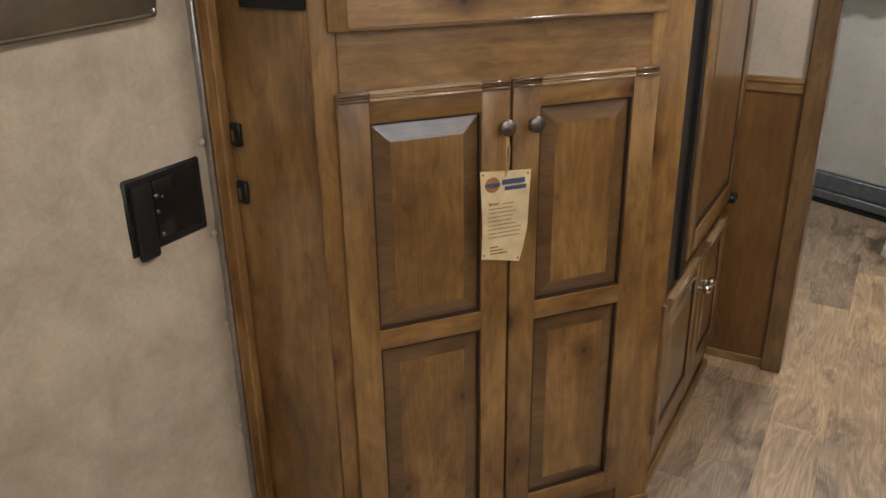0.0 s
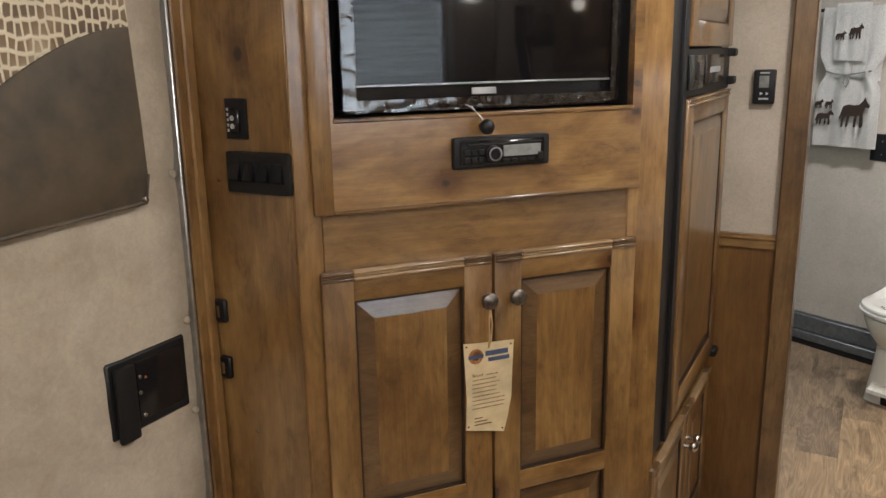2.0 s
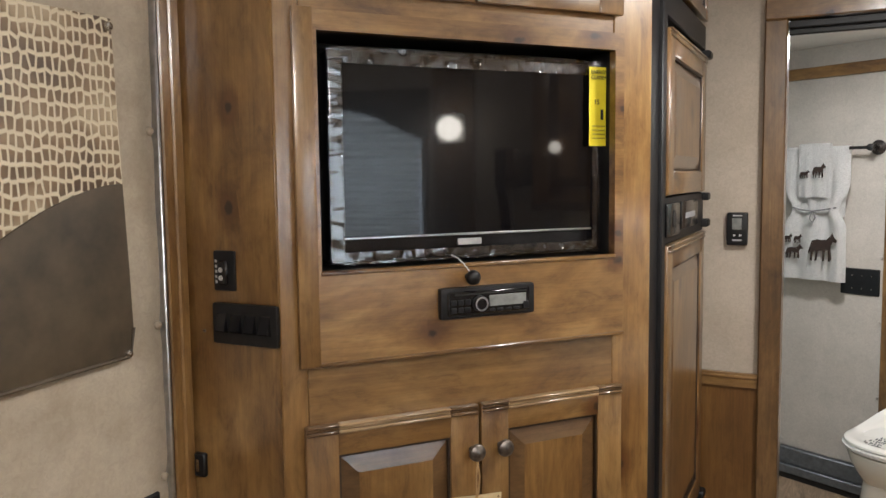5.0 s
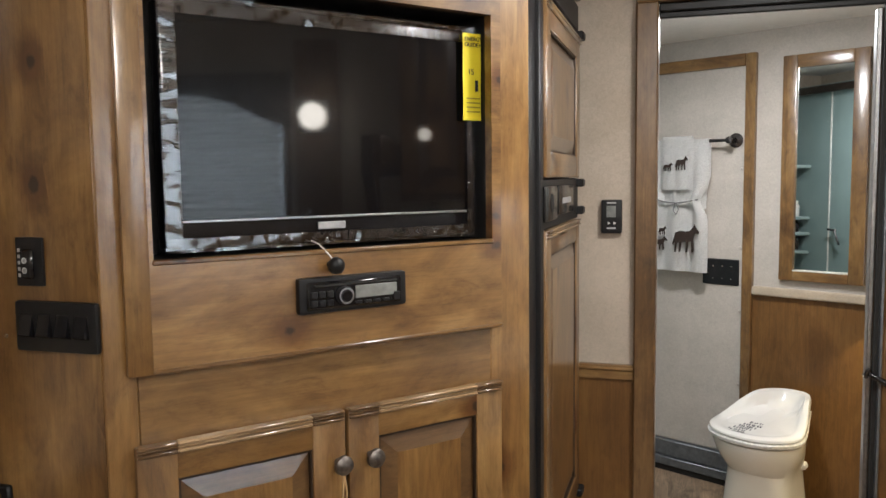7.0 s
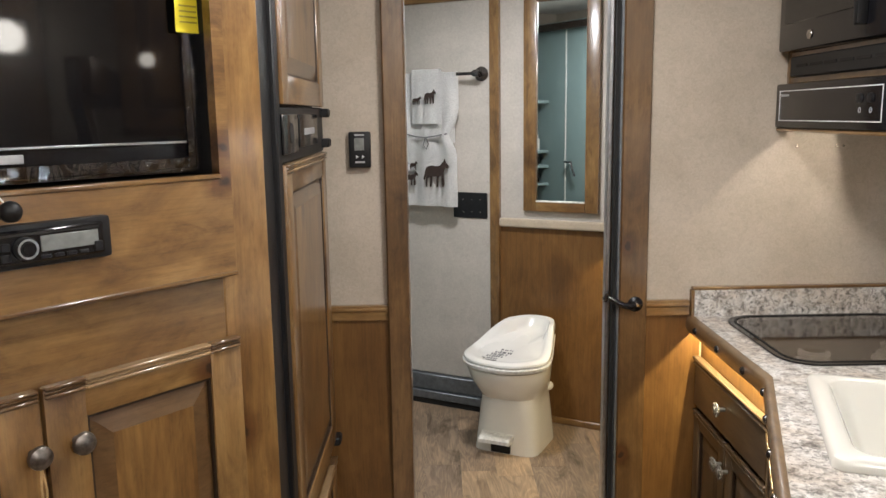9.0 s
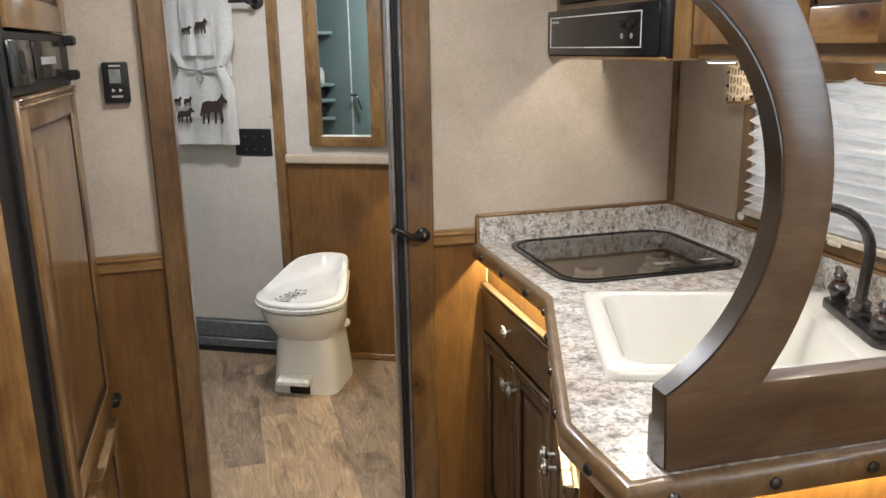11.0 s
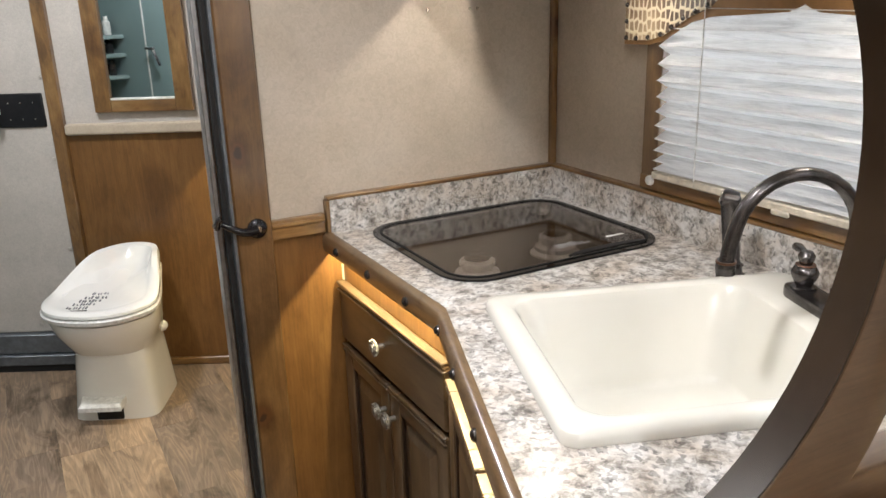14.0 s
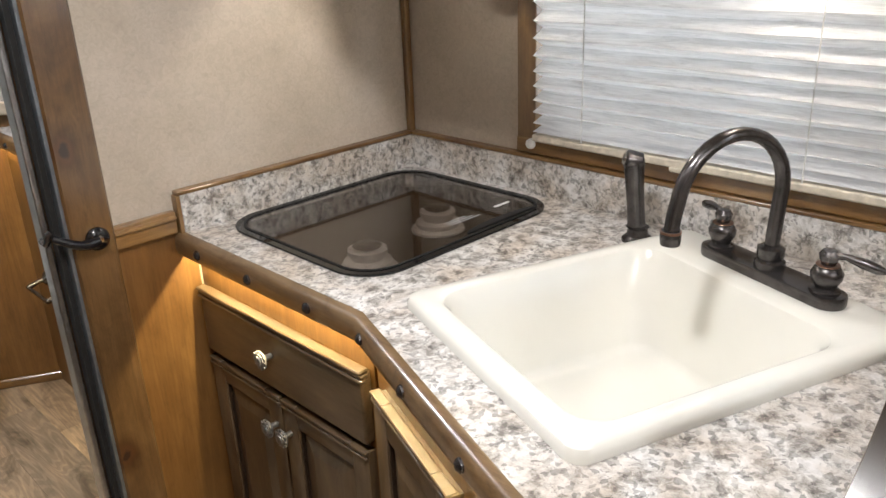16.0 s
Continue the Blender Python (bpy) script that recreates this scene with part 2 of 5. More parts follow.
nickel = plain("brushed_nickel", (0.55, 0.53, 0.50), 0.26, 1.0, 90, 0.3)
alu = plain("satin_aluminium", (0.52, 0.53, 0.54), 0.34, 1.0, 50, 0.2)
grey_sill = plain("grey_aluminium_sill", (0.17, 0.185, 0.20), 0.42, 0.5, 40, 0.3)
porcelain = plain("ivory_porcelain", (0.77, 0.755, 0.71), 0.16, 0, 12, 0.03, 0, Coat_Weight=0.4, Coat_Roughness=0.05)
sink_gel = plain("cream_moulded_acrylic", (0.76, 0.745, 0.685), 0.2, 0, 8, 0.03, 0, Coat_Weight=0.4, Coat_Roughness=0.08)
white_plastic = plain("white_plastic", (0.74, 0.73, 0.70), 0.35, bump=0)
ivory_rail = plain("ivory_blind_rail", (0.66, 0.60, 0.49), 0.5)
paper_tag = plain("parchment_paper", (0.62, 0.49, 0.29), 0.85, 0, 25, 0.25)
ink_brown = plain("brown_ink", (0.16, 0.09, 0.045), 0.9)
ink_blue = plain("blue_ink", (0.055, 0.075, 0.14), 0.85)
ink_orange = plain("orange_ink", (0.36, 0.15, 0.055), 0.85)
smudge = plain("smudged_print", (0.16, 0.16, 0.17), 0.7)
ribbon = plain("grey_cord", (0.20, 0.20, 0.20), 0.8)
twine = plain("jute_twine", (0.50, 0.33, 0.16), 0.9)
yellow_label = plain("yellow_paper_label", (0.80, 0.66, 0.02), 0.6, 0, 30, 0.06)
ink_black = plain("black_ink", (0.012, 0.012, 0.012), 0.7)
grey_print = plain("grey_print", (0.42, 0.42, 0.43), 0.5)
white_print = plain("white_print", (0.75, 0.75, 0.75), 0.6)
lcd = plain("grey_display", (0.22, 0.23, 0.22), 0.25, bump=0)
leather = plain("dark_brown_leather", (0.080, 0.058, 0.035), 0.55, 0, 14, 0.5, 0.25)
tan_leather = plain("tan_leather_border", (0.30, 0.165, 0.062), 0.55, 0, 18, 0.35, 0.2)
dark_brown_dye = plain("dark_brown_embroidery", (0.03, 0.017, 0.012), 0.9)
fur = plain("brown_cowhide", (0.05, 0.028, 0.016), 0.9, 0, 90, 0.6, 0.6)
towel_cloth = plain("white_terry_cloth", (0.84, 0.83, 0.81), 0.95, 0, 260, 0.3, 0.9)
steel_pan = plain("dark_enamel_pan", (0.050, 0.043, 0.037), 0.3, 0.2)
shower_wall = plain("pale_green_fibreglass", (0.22, 0.295, 0.295), 0.3, 0, 5, 0.08, 0)
burner_metal = plain("bright_aluminium_casting", (0.78, 0.77, 0.76), 0.28, 0.5)
knob_metal = plain("antique_nickel", (0.30, 0.285, 0.265), 0.5, 0.85, 140, 0.4, 0.3)
dark_glaze = plain("dark_glaze_in_groove", (0.030, 0.016, 0.008), 0.5)
brown_rail = plain("bronze_shower_rail", (0.05, 0.035, 0.028), 0.4, 0.6)


def croc():
    m = Mat("crocodile_embossed_leather", 0.42)
    co = m.coords((1.25, 1.25, 0.72))
    warp = m.noise(m.coords(), 6.0, 2)
    v = m.voronoi(co, 62.0, "DISTANCE_TO_EDGE", 0.42)
    dark = m.ramp(warp, [(0.36, (0.46, 0.36, 0.235)), (0.48, (0.22, 0.145, 0.085)), (0.64, (0.075, 0.048, 0.032))])
    cell = m.mix((0.66, 0.575, 0.42), dark, m.ramp(v, [(0.10, 0.0), (0.18, 1.0)]))
    m.colour(cell)
    m.bump(m.ramp(v, [(0.05, 1.0), (0.25, 0.0)]), 0.5, 0.002)
    return m.m


croc_leather = croc()


def blind_cloth():
    m = Mat("pleated_blind_cloth", 0.8)
    co = m.coords((0.16, 1, 1))
    n = m.noise(co, 60.0, 6, 0.75, 0.8)
    c = m.ramp(n, [(0.32, (0.58, 0.575, 0.57)), (0.48, (0.76, 0.755, 0.75)), (0.60, (0.86, 0.855, 0.85))])
    m.colour(c)
    tr = m.add("ShaderNodeBsdfTranslucent")
    m.link(c, tr.inputs[0])
    mx = m.add("ShaderNodeMixShader")
    mx.inputs[0].default_value = 0.30
    m.link(m.b.outputs[0], mx.inputs[1])
    m.link(tr.outputs[0], mx.inputs[2])
    m.link(mx.outputs[0], m.t.nodes["Material Output"].inputs[0])
    return m.m


blind_fabric = blind_cloth()


def clear(name, tint, least=0.05, power=4.0, rough=0.02):
    """Thin glass: a tinted see-through pane whose gloss grows towards grazing angles."""
    m = Mat(name, rough)
    tp = m.add("ShaderNodeBsdfTransparent")
    tp.inputs[0].default_value = (*tint, 1)
    gl = m.add("ShaderNodeBsdfGlossy", Roughness=rough)
    lw = m.add("ShaderNodeLayerWeight", Blend=0.5)
    pw = m.add("ShaderNodeMath")
    pw.operation = "POWER"
    pw.inputs[1].default_value = power
    m.link(lw.outputs["Facing"], pw.inputs[0])
    ma = m.add("ShaderNodeMath")
    ma.operation = "MULTIPLY_ADD"
    ma.inputs[1].default_value, ma.inputs[2].default_value = 1 - least, least
    m.link(pw.outputs[0], ma.inputs[0])
    mx = m.add("ShaderNodeMixShader")
    m.link(ma.outputs[0], mx.inputs[0])
    m.link(tp.outputs[0], mx.inputs[1])
    m.link(gl.outputs[0], mx.inputs[2])
    m.link(mx.outputs[0], m.t.nodes["Material Output"].inputs[0])
    return m.m


smoked_glass = clear("smoked_glass", (0.84, 0.81, 0.78), 0.05)
window_glass = clear("window_glass", (0.9, 0.93, 0.95))
film_wrap = clear("clear_plastic_film", (0.91, 0.91, 0.92), 0.14, 2.5, 0.045)
mirror_silver = Mat("mirror_silver", 0.02, 1.0, (0.86, 0.90, 0.88)).m


def glow(name, colour, strength):
    m = Mat(name, 0.5, 0, colour)
    m.set(Emission_Strength=strength)
    m.b.inputs["Emission Color"].default_value = (*colour, 1)
    return m.m


lamp_glow = glow("lit_lamp_lens", (1.0, 0.93, 0.82), 12.0)
sconce_glow = glow("lit_sconce_shade", (1.0, 0.94, 0.85), 30.0)
led_red = glow("red_indicator", (1.0, 0.05, 0.02), 2.0)

# ---- mesh helpers ----


def link_mesh(name, bm, mat, smooth=False):
    me = bpy.data.meshes.new(name)
    bmesh.ops.recalc_face_normals(bm, faces=bm.faces)
    bm.to_mesh(me)
    bm.free()
    me.materials.append(mat)
    if smooth:
        for p in me.polygons:
            p.use_smooth = True
        me.set_sharp_from_angle(angle=radians(38))
    return new(name, me)


def part(name, bm, mat, parent, label="", smooth=True):
    ob = link_mesh(name, bm, mat, smooth)
    ob.parent = parent
    if label:
        ob["label"] = label
    return ob


def thing(name, label, category, m=None, group="", kind=""):
    ob = new(name)
    ob.empty_display_size = 0.05
    ob.matrix_world = m if m is not None else Matrix()
    return tagged(ob, label, category, group, kind)


def structure(name, bm, mat, label="", category="", smooth=False):
    return tagged(link_mesh(name, bm, mat, smooth), label, category, "", "structure")


def box(x0, x1, y0, y1, z0, z1, bev=0.0, bm=None, seg=1, m=None):
    own = bmesh.new()
    bmesh.ops.create_cube(own, size=1.0, matrix=Matrix.LocRotScale(((x0 + x1) / 2, (y0 + y1) / 2, (z0 + z1) / 2), None, (abs(x1 - x0), abs(y1 - y0), abs(z1 - z0))))
    if bev:
        bmesh.ops.bevel(own, geom=own.edges[:], offset=bev, segments=seg, profile=0.6, affect="EDGES", clamp_overlap=True)
    if m is not None:
        own.transform(m)
    return join(bm, own)


def join(bm, own):
    if bm is None:
        return own
    me = bpy.data.meshes.new("tmp")
    own.to_mesh(me)
    own.free()
    bm.from_mesh(me)
    bpy.data.meshes.remove(me)
    return bm


def lathe(profile, seg=20, m=None, bm=None):
    """A turned solid about local z from (radius, height) pairs."""
    own = bmesh.new()
    rings = []
    for r, z in profile:
        rings.append([own.verts.new((max(r, 1e-5) * math.cos(2 * math.pi * k / seg), max(r, 1e-5) * math.sin(2 * math.pi * k / seg), z)) for k in range(seg)])
    for a, b in zip(rings, rings[1:]):
        for k in range(seg):
            own.faces.new((a[k], a[(k + 1) % seg], b[(k + 1) % seg], b[k]))
    own.faces.new(rings[0][::-1])
    own.faces.new(rings[-1])
    if m is not None:
        own.transform(m)
    return join(bm, own)


def tube(path, radius, seg=12, bm=None):
    """A round bar along points; radius is a number or one for each point."""
    own = bmesh.new()
    pts = [Vector(p) for p in path]
    radii = radius if isinstance(radius, (list, tuple)) else [radius] * len(pts)
    rings, up = [], None
    for k, p in enumerate(pts):
        d = (pts[min(k + 1, len(pts) - 1)] - pts[max(k - 1, 0)]).normalized()
        if up is None:
            up = d.orthogonal().normalized()
        up = (up - d * up.dot(d)).normalized()
        side = d.cross(up)
        rings.append([own.verts.new(p + radii[k] * (math.cos(2 * math.pi * j / seg) * up + math.sin(2 * math.pi * j / seg) * side)) for j in range(seg)])
    for a, b in zip(rings, rings[1:]):
        for j in range(seg):
            own.faces.new((a[j], a[(j + 1) % seg], b[(j + 1) % seg], b[j]))
    own.faces.new(rings[0][::-1])
    own.faces.new(rings[-1])
    return join(bm, own)


def slab(outline, z0, z1, holes=(), bev=0.0, bm=None, m=None):
    """A flat plate with that outline (x, y) and holes, from z0 to z1."""
    own = bmesh.new()
    edges = []
    for loop in (outline, *holes):
        vs = [own.verts.new((x, y, z1)) for x, y in loop]
        edges += [own.edges.new((vs[k], vs[(k + 1) % len(vs)])) for k in range(len(vs))]
    if holes:
        bmesh.ops.triangle_fill(own, edges=edges, use_beauty=True, use_dissolve=False)
    else:
        own.faces.new([e.verts[0] for e in edges])
    got = bmesh.ops.extrude_face_region(own, geom=own.faces[:])
    for v in [g for g in got["geom"] if isinstance(g, bmesh.types.BMVert)]:
        v.co.z = z0
    bmesh.ops.recalc_face_normals(own, faces=own.faces)
    if bev:
        sharp = [e for e in own.edges if len(e.link_faces) == 2 and e.calc_face_angle() > 0.9]
        bmesh.ops.bevel(own, geom=sharp, offset=bev, segments=2, profile=0.6, affect="EDGES", clamp_overlap=True)
    if m is not None:
        own.transform(m)
    return join(bm, own)


STAND = Matrix(((1, 0, 0, 0), (0, 0, -1, 0), (0, 1, 0, 0), (0, 0, 0, 1)))  # plate (x, y, z) stands up as (x, -z, y)


def upright(outline, y0, y1, holes=(), bev=0.0, bm=None):
    """A plate with an outline in (x, z), from depth y0 to y1."""
    return slab(outline, -y1, -y0, holes, bev, bm, STAND)


def rounded(x0, x1, y0, y1, r, n=6):
    pts = []
    for cx, cy, a in ((x1 - r, y1 - r, 0), (x0 + r, y1 - r, 90), (x0 + r, y0 + r, 180), (x1 - r, y0 + r, 270)):
        pts += [(cx + r * math.cos(radians(a + 90 * k / n)), cy + r * math.sin(radians(a + 90 * k / n))) for k in range(n + 1)]
    return pts


def loft(loops, bm=None, close=True, cap=(True, True)):
    own = bmesh.new()
    rings = [[own.verts.new(p) for p in loop] for loop in loops]
    n = len(rings[0])
    for a, b in zip(rings, rings[1:]):
        for k in range(n if close else n - 1):
            own.faces.new((a[k], a[(k + 1) % n], b[(k + 1) % n], b[k]))
    if cap[0]:
        own.faces.new(rings[0][::-1])
    if cap[1]:
        own.faces.new(rings[-1])
    return join(bm, own)


def sweep(profile, path, bm=None):
    """A moulding: profile (out, up) carried level along a path of (x, y); out is to the right of the way."""
    loops = []
    for k, p in enumerate(path):
        p = Vector((p[0], p[1]))
        a = (p - Vector(path[k - 1][:2])).normalized() if k else None
        b = (Vector(path[k + 1][:2]) - p).normalized() if k < len(path) - 1 else None
        d = a or b
        if a and b:
            d = (a + b).normalized()
        right = Vector((d.y, -d.x))
        stretch = 1 / max(0.4, (d.dot(a) if a else 1.0))
        loops.append([(p.x + right.x * o * stretch, p.y + right.y * o * stretch, z) for o, z in profile])
    return loft(loops, bm)


def turned(x, y, z):
    """A pose at (x, y, z) that turns a lathe's axis towards the viewer (local -y)."""
    return Matrix.Translation((x, y, z)) @ Matrix.Rotation(radians(90), 4, "X")


def text_mesh(name, words, size, mat, parent, place, turn=(90, 0, 0), depth=0.0004, align="LEFT"):
    cu = bpy.data.curves.new(name, "FONT")
    cu.body, cu.size, cu.extrude, cu.align_x = words, size, depth, align
    tmp = bpy.data.objects.new(name, cu)
    me = bpy.data.meshes.new_from_object(tmp)
    bpy.data.objects.remove(tmp)
    me.materials.append(mat)
    ob = new(name, me)
    ob.parent = parent
    ob.matrix_basis = pose(*place, *turn)
    return ob

# ---- plan ----
X0, X1 = -0.315, 1.995          # inner faces of the two side walls
Y0, YP = -1.3, 3.04             # back of the place, face of the bath partition
DIAG = pose(-0.081, 1.619, 0, 0, 0, 50.8)     # front of the angled media cabinet's doors
FRIDGE = pose(0.36, 0, 0, 0, 0, 90)           # x is the world's y
LEFT = pose(X0, 0, 0, 0, 0, 90)
WINDOW = pose(X1, 0, 0, 0, 0, -90)            # x is the world's -y
BATH = pose(0.5, 4.90, 0, 0, 0, -28.1)        # slanted front wall of the bath
KNEE, BEND, TIP = (1.378, 2.49), (1.165, 1.91), (1.172, 1.739)

# ---- structure ----
floor = structure("floor", box(X0 - 0.1, X1 + 0.1, Y0 - 0.1, 5.6, -0.08, -0.004), dark_gap, "weathered oak vinyl plank floor", "floor")
structure("ceiling", box(X0 - 0.1, X1 + 0.1, Y0 - 0.1, 5.6, CEIL, CEIL + 0.06), white_ceiling, "pale cloth-covered trailer ceiling", "ceiling")
structure("wall_left", box(X0 - 0.09, X0 - 0.03, Y0, 5.6, 0, CEIL), suede_wall, "beige suede side wall", "wall")
structure("wall_back", box(X0 - 0.03, X1, Y0 - 0.06, Y0, 0, CEIL), suede_wall, "beige suede end wall", "wall")
WY0, WY1, WZ0, WZ1 = 1.955, 2.665, 0.99, 1.42
structure("wall_window", upright([(-5.6, 0), (-Y0, 0), (-Y0, CEIL), (-5.6, CEIL)], 0, 0.06, [[(-WY1, WZ0), (-WY0, WZ0), (-WY0, WZ1), (-WY1, WZ1)], [(-1.28, 1.165), (-0.42, 1.165), (-0.42, 1.86), (-1.28, 1.86)]]), suede_wall, "beige suede wall with a wide window", "wall").matrix_world = WINDOW
OX0, OX1, OZ = 0.585, 1.145, 1.99
structure("wall_bath_partition", upright([(X0 - 0.03, 0), (OX0 - 0.02, 0), (OX0 - 0.02, OZ), (OX1 + 0.02, OZ), (OX1 + 0.02, 0), (X1, 0), (X1, CEIL), (X0 - 0.03, CEIL)], YP, YP + 0.06), suede_wall, "beige suede partition with a pocket door opening", "wall")
fw = structure("wall_bath_front", box(-1.0, 1.75, 0, 0.05, 0, CEIL), suede_bath, "slanted grey-beige suede bath wall", "wall")
fw.matrix_world = BATH
# lower wood panels, rails and base mouldings
for name, x0, x1 in (("wainscot_panel", X0, OX0 - 0.055), ("wainscot_panel", OX1 + 0.098, 1.366)):
    structure(name, box(x0, x1 if x1 < 1 else 1.40, YP - 0.008, YP - 0.001, 0, 0.905), panel_wood, "honey-brown stained plywood wainscot panel", "panel")
    structure("dado_rail", upright([(x0, 0.902), (x1, 0.902), (x1, 0.946), (x0, 0.946)], YP - 0.016, YP - 0.0005, (), 0.003, box(x0, x1, YP - 0.021, YP - 0.003, 0.928, 0.938, 0.003)), alder_h, "moulded alder dado rail", "trim")
    structure("baseboard", box(x0, x1, YP - 0.016, YP - 0.009, 0.0, 0.03, 0.002), alder_h, "narrow alder base moulding", "trim")
structure("door_jamb_left", box(0.525, OX0, YP - 0.035, YP + 0.075, 0, 1.9675, 0.004), jamb_v, "tall alder door post with dark knots", "trim")
structure("door_jamb_right", box(1.165, 1.242, YP - 0.03, YP + 0.075, 0, 1.9675, 0.004), jamb_v, "tall alder door post beside the worktop", "trim")
structure("door_header", box(0.525, 1.242, YP - 0.034, YP + 0.075, 1.968, 2.032, 0.004), alder_h, "alder header above the bath opening", "trim")
structure("pocket_door_track", box(OX0 + 0.001, 1.164, YP - 0.005, YP + 0.05, 1.945, 1.967, 0.003, box(OX0 + 0.001, 1.164, YP + 0.005, YP + 0.022, 1.928, 1.944, 0.003)), black_plastic, "black sliding door track", "track")
structure("corner_trim", box(X1 - 0.018, X1 - 0.001, YP - 0.018, YP - 0.001, 0.98, CEIL, 0.003), alder_v, "thin alder corner bead", "trim")

pd = thing("door_1", "wooden pocket door slid back, dark gap and metal edge", "door", pose(1.145, YP, 0), kind="structure")
part("door_leaf", box(0.004, 0.4, 0.018, 0.045, 0.02, 1.92), panel_wood, pd)
part("door_edge", box(-0.010, 0.002, 0.014, 0.049, 0.02, 1.92, 0.002), alu, pd, "bright metal door edge")
# black block in place of the shade in the door pocket's gap
part("gap_fill", box(0.003, 0.0125, -0.010, 0.013, 0.0, 1.93), dark_gap, pd, "near-black fill in the gap beside the post")
part("post_strip", box(0.0128, 0.0195, -0.028, 0.013, 0.0, 1.93, 0.001), grey_sill, pd, "grey metal strip along the post")
part("strap", tube([(0.062, -0.040, 0.941), (0.045, -0.042, 0.938), (0.030, -0.043, 0.940), (0.016, -0.040, 0.947), (0.004, -0.034, 0.953), (-0.008, -0.028, 0.960)], [0.011, 0.010, 0.0085, 0.0075, 0.007, 0.0065], 12), black_gloss, pd, "black curved pull latch")
part("strap_plate", lathe([(0.021, 0), (0.021, 0.005), (0.017, 0.010), (0.010, 0.0125), (0, 0.013)], 24, turned(0.064, -0.030, 0.941)), black_gloss, pd, "round black pivot plate")
part("screw", lathe([(0.0, 0.004), (0.006, 0.0035), (0.008, 0)], 12, turned(0.064, -0.0425, 0.941)), nickel, pd)
part("latch_hook", tube([(-0.008, -0.028, 0.972), (-0.014, -0.026, 0.968), (-0.015, -0.020, 0.955), (-0.014, -0.010, 0.948), (-0.014, 0.012, 0.948)], 0.006, 10), bronze, pd)

# bath front wall finish
structure("bath_wainscot", box(0.535, 1.70, -0.007, -0.001, 0.03, 0.945), panel_wood, "honey-brown plywood panel behind the toilet", "panel").matrix_world = BATH
structure("bath_ledge", box(0.535, 1.70, -0.032, -0.0005, 0.938, 0.980, 0.012, seg=3), ledge_cloth, "rounded ledge covered in beige suede", "trim").matrix_world = BATH
structure("bath_baseboard", box(0.535, 1.70, -0.02, -0.008, 0.0, 0.032, 0.004), alder_h, "alder base moulding", "trim").matrix_world = BATH

# ---- media cabinet ----


def knob(parent, x, z, y=0.0, r=0.0165, mat=None, m=None):
    ob = part("knob", lathe([(0.006, 0), (0.006, 0.012), (r * 0.75, 0.015), (r, 0.021), (r * 0.95, 0.027), (r * 0.6, 0.032), (0.0, 0.034)], 18, turned(x, y, z)), mat or pewter, parent, "round hammered metal knob")
    return ob


def panelled_door(parent, x0, x1, z0, z1, splits=(), th=0.02, stile=0.059, rail=0.057, vm=None, hm=None, y=0.0, name="door"):
    """A framed door with raised panels; returns the door part."""
    vm, hm = vm or alder_v, hm or alder_h
    door = part(name, box(x0 + 0.004, x1 - 0.004, y + 0.012, y + th, z0 + 0.004, z1 - 0.004), vm, parent)
    for a, b in ((x0, x0 + stile), (x1 - stile, x1)):
        part("stile", box(a, b, y, y + 0.014, z0, z1, 0.004, seg=2), vm, door)
    zs = [z0, *splits, z1]
    cuts = [(z0, z0 + rail)] + [(s - 0.022, s + 0.022) for s in splits] + [(z1 - rail, z1)]
    for a, b in cuts:
        part("rail", box(x0 + stile - 0.002, x1 - stile + 0.002, y + 0.0008, y + 0.0145, a + 0.0005, b - 0.0005, 0.004, seg=2), hm, door)
    for (_, a), (b, _) in zip(cuts, cuts[1:]):
        px0, px1 = x0 + stile, x1 - stile
        e, g = 0.004, 0.036
        bm = loft([[(px0 + e, y + 0.0115, a + e), (px1 - e, y + 0.0115, a + e), (px1 - e, y + 0.0115, b - e), (px0 + e, y + 0.0115, b - e)],
                   [(px0 + e, y + 0.0105, a + e), (px1 - e, y + 0.0105, a + e), (px1 - e, y + 0.0105, b - e), (px0 + e, y + 0.0105, b - e)],
                   [(px0 + g, y + 0.003, a + g), (px1 - g, y + 0.003, a + g), (px1 - g, y + 0.003, b - g), (px0 + g, y + 0.003, b - g)]])
        pan = part("panel", bm, vm, door, smooth=False)
        pan.data.materials.append(glazed_h if vm is alder_v else vm)
        for face in pan.data.polygons:
            if 0.05 < abs(face.normal.y) < 0.999:
                face.material_index = 1
        for q0, q1, w0, w1 in ((px0 - 0.001, px0 + 0.0035, a, b), (px1 - 0.0035, px1 + 0.001, a, b), (px0 + 0.0035, px1 - 0.0035, a - 0.001, a + 0.003), (px0 + 0.0035, px1 - 0.0035, b - 0.003, b + 0.001)):
            part("glazed_bead", box(q0, q1, y + 0.004, y + 0.0135, w0, w1), dark_glaze, door)
    # fine bead along the top edge; paler wood in its middle paints the glossy highlight
    ends = (x0 + 0.002, x0 + stile, x1 - stile, x1 - 0.002)
    for (a, b), mat in zip(zip(ends, ends[1:]), (glazed_h, alder_highlight, glazed_h)):
        mat = mat if hm is alder_h else hm
        for z, lip in ((z1 - 0.0045, 0.0055), (z1 - 0.0105, 0.0030), (z1 - 0.0165, 0.0045)):
            part("bead", box(a, b, y - lip, y + 0.012, z, z + 0.0055, 0.0018), mat, door)
    return door


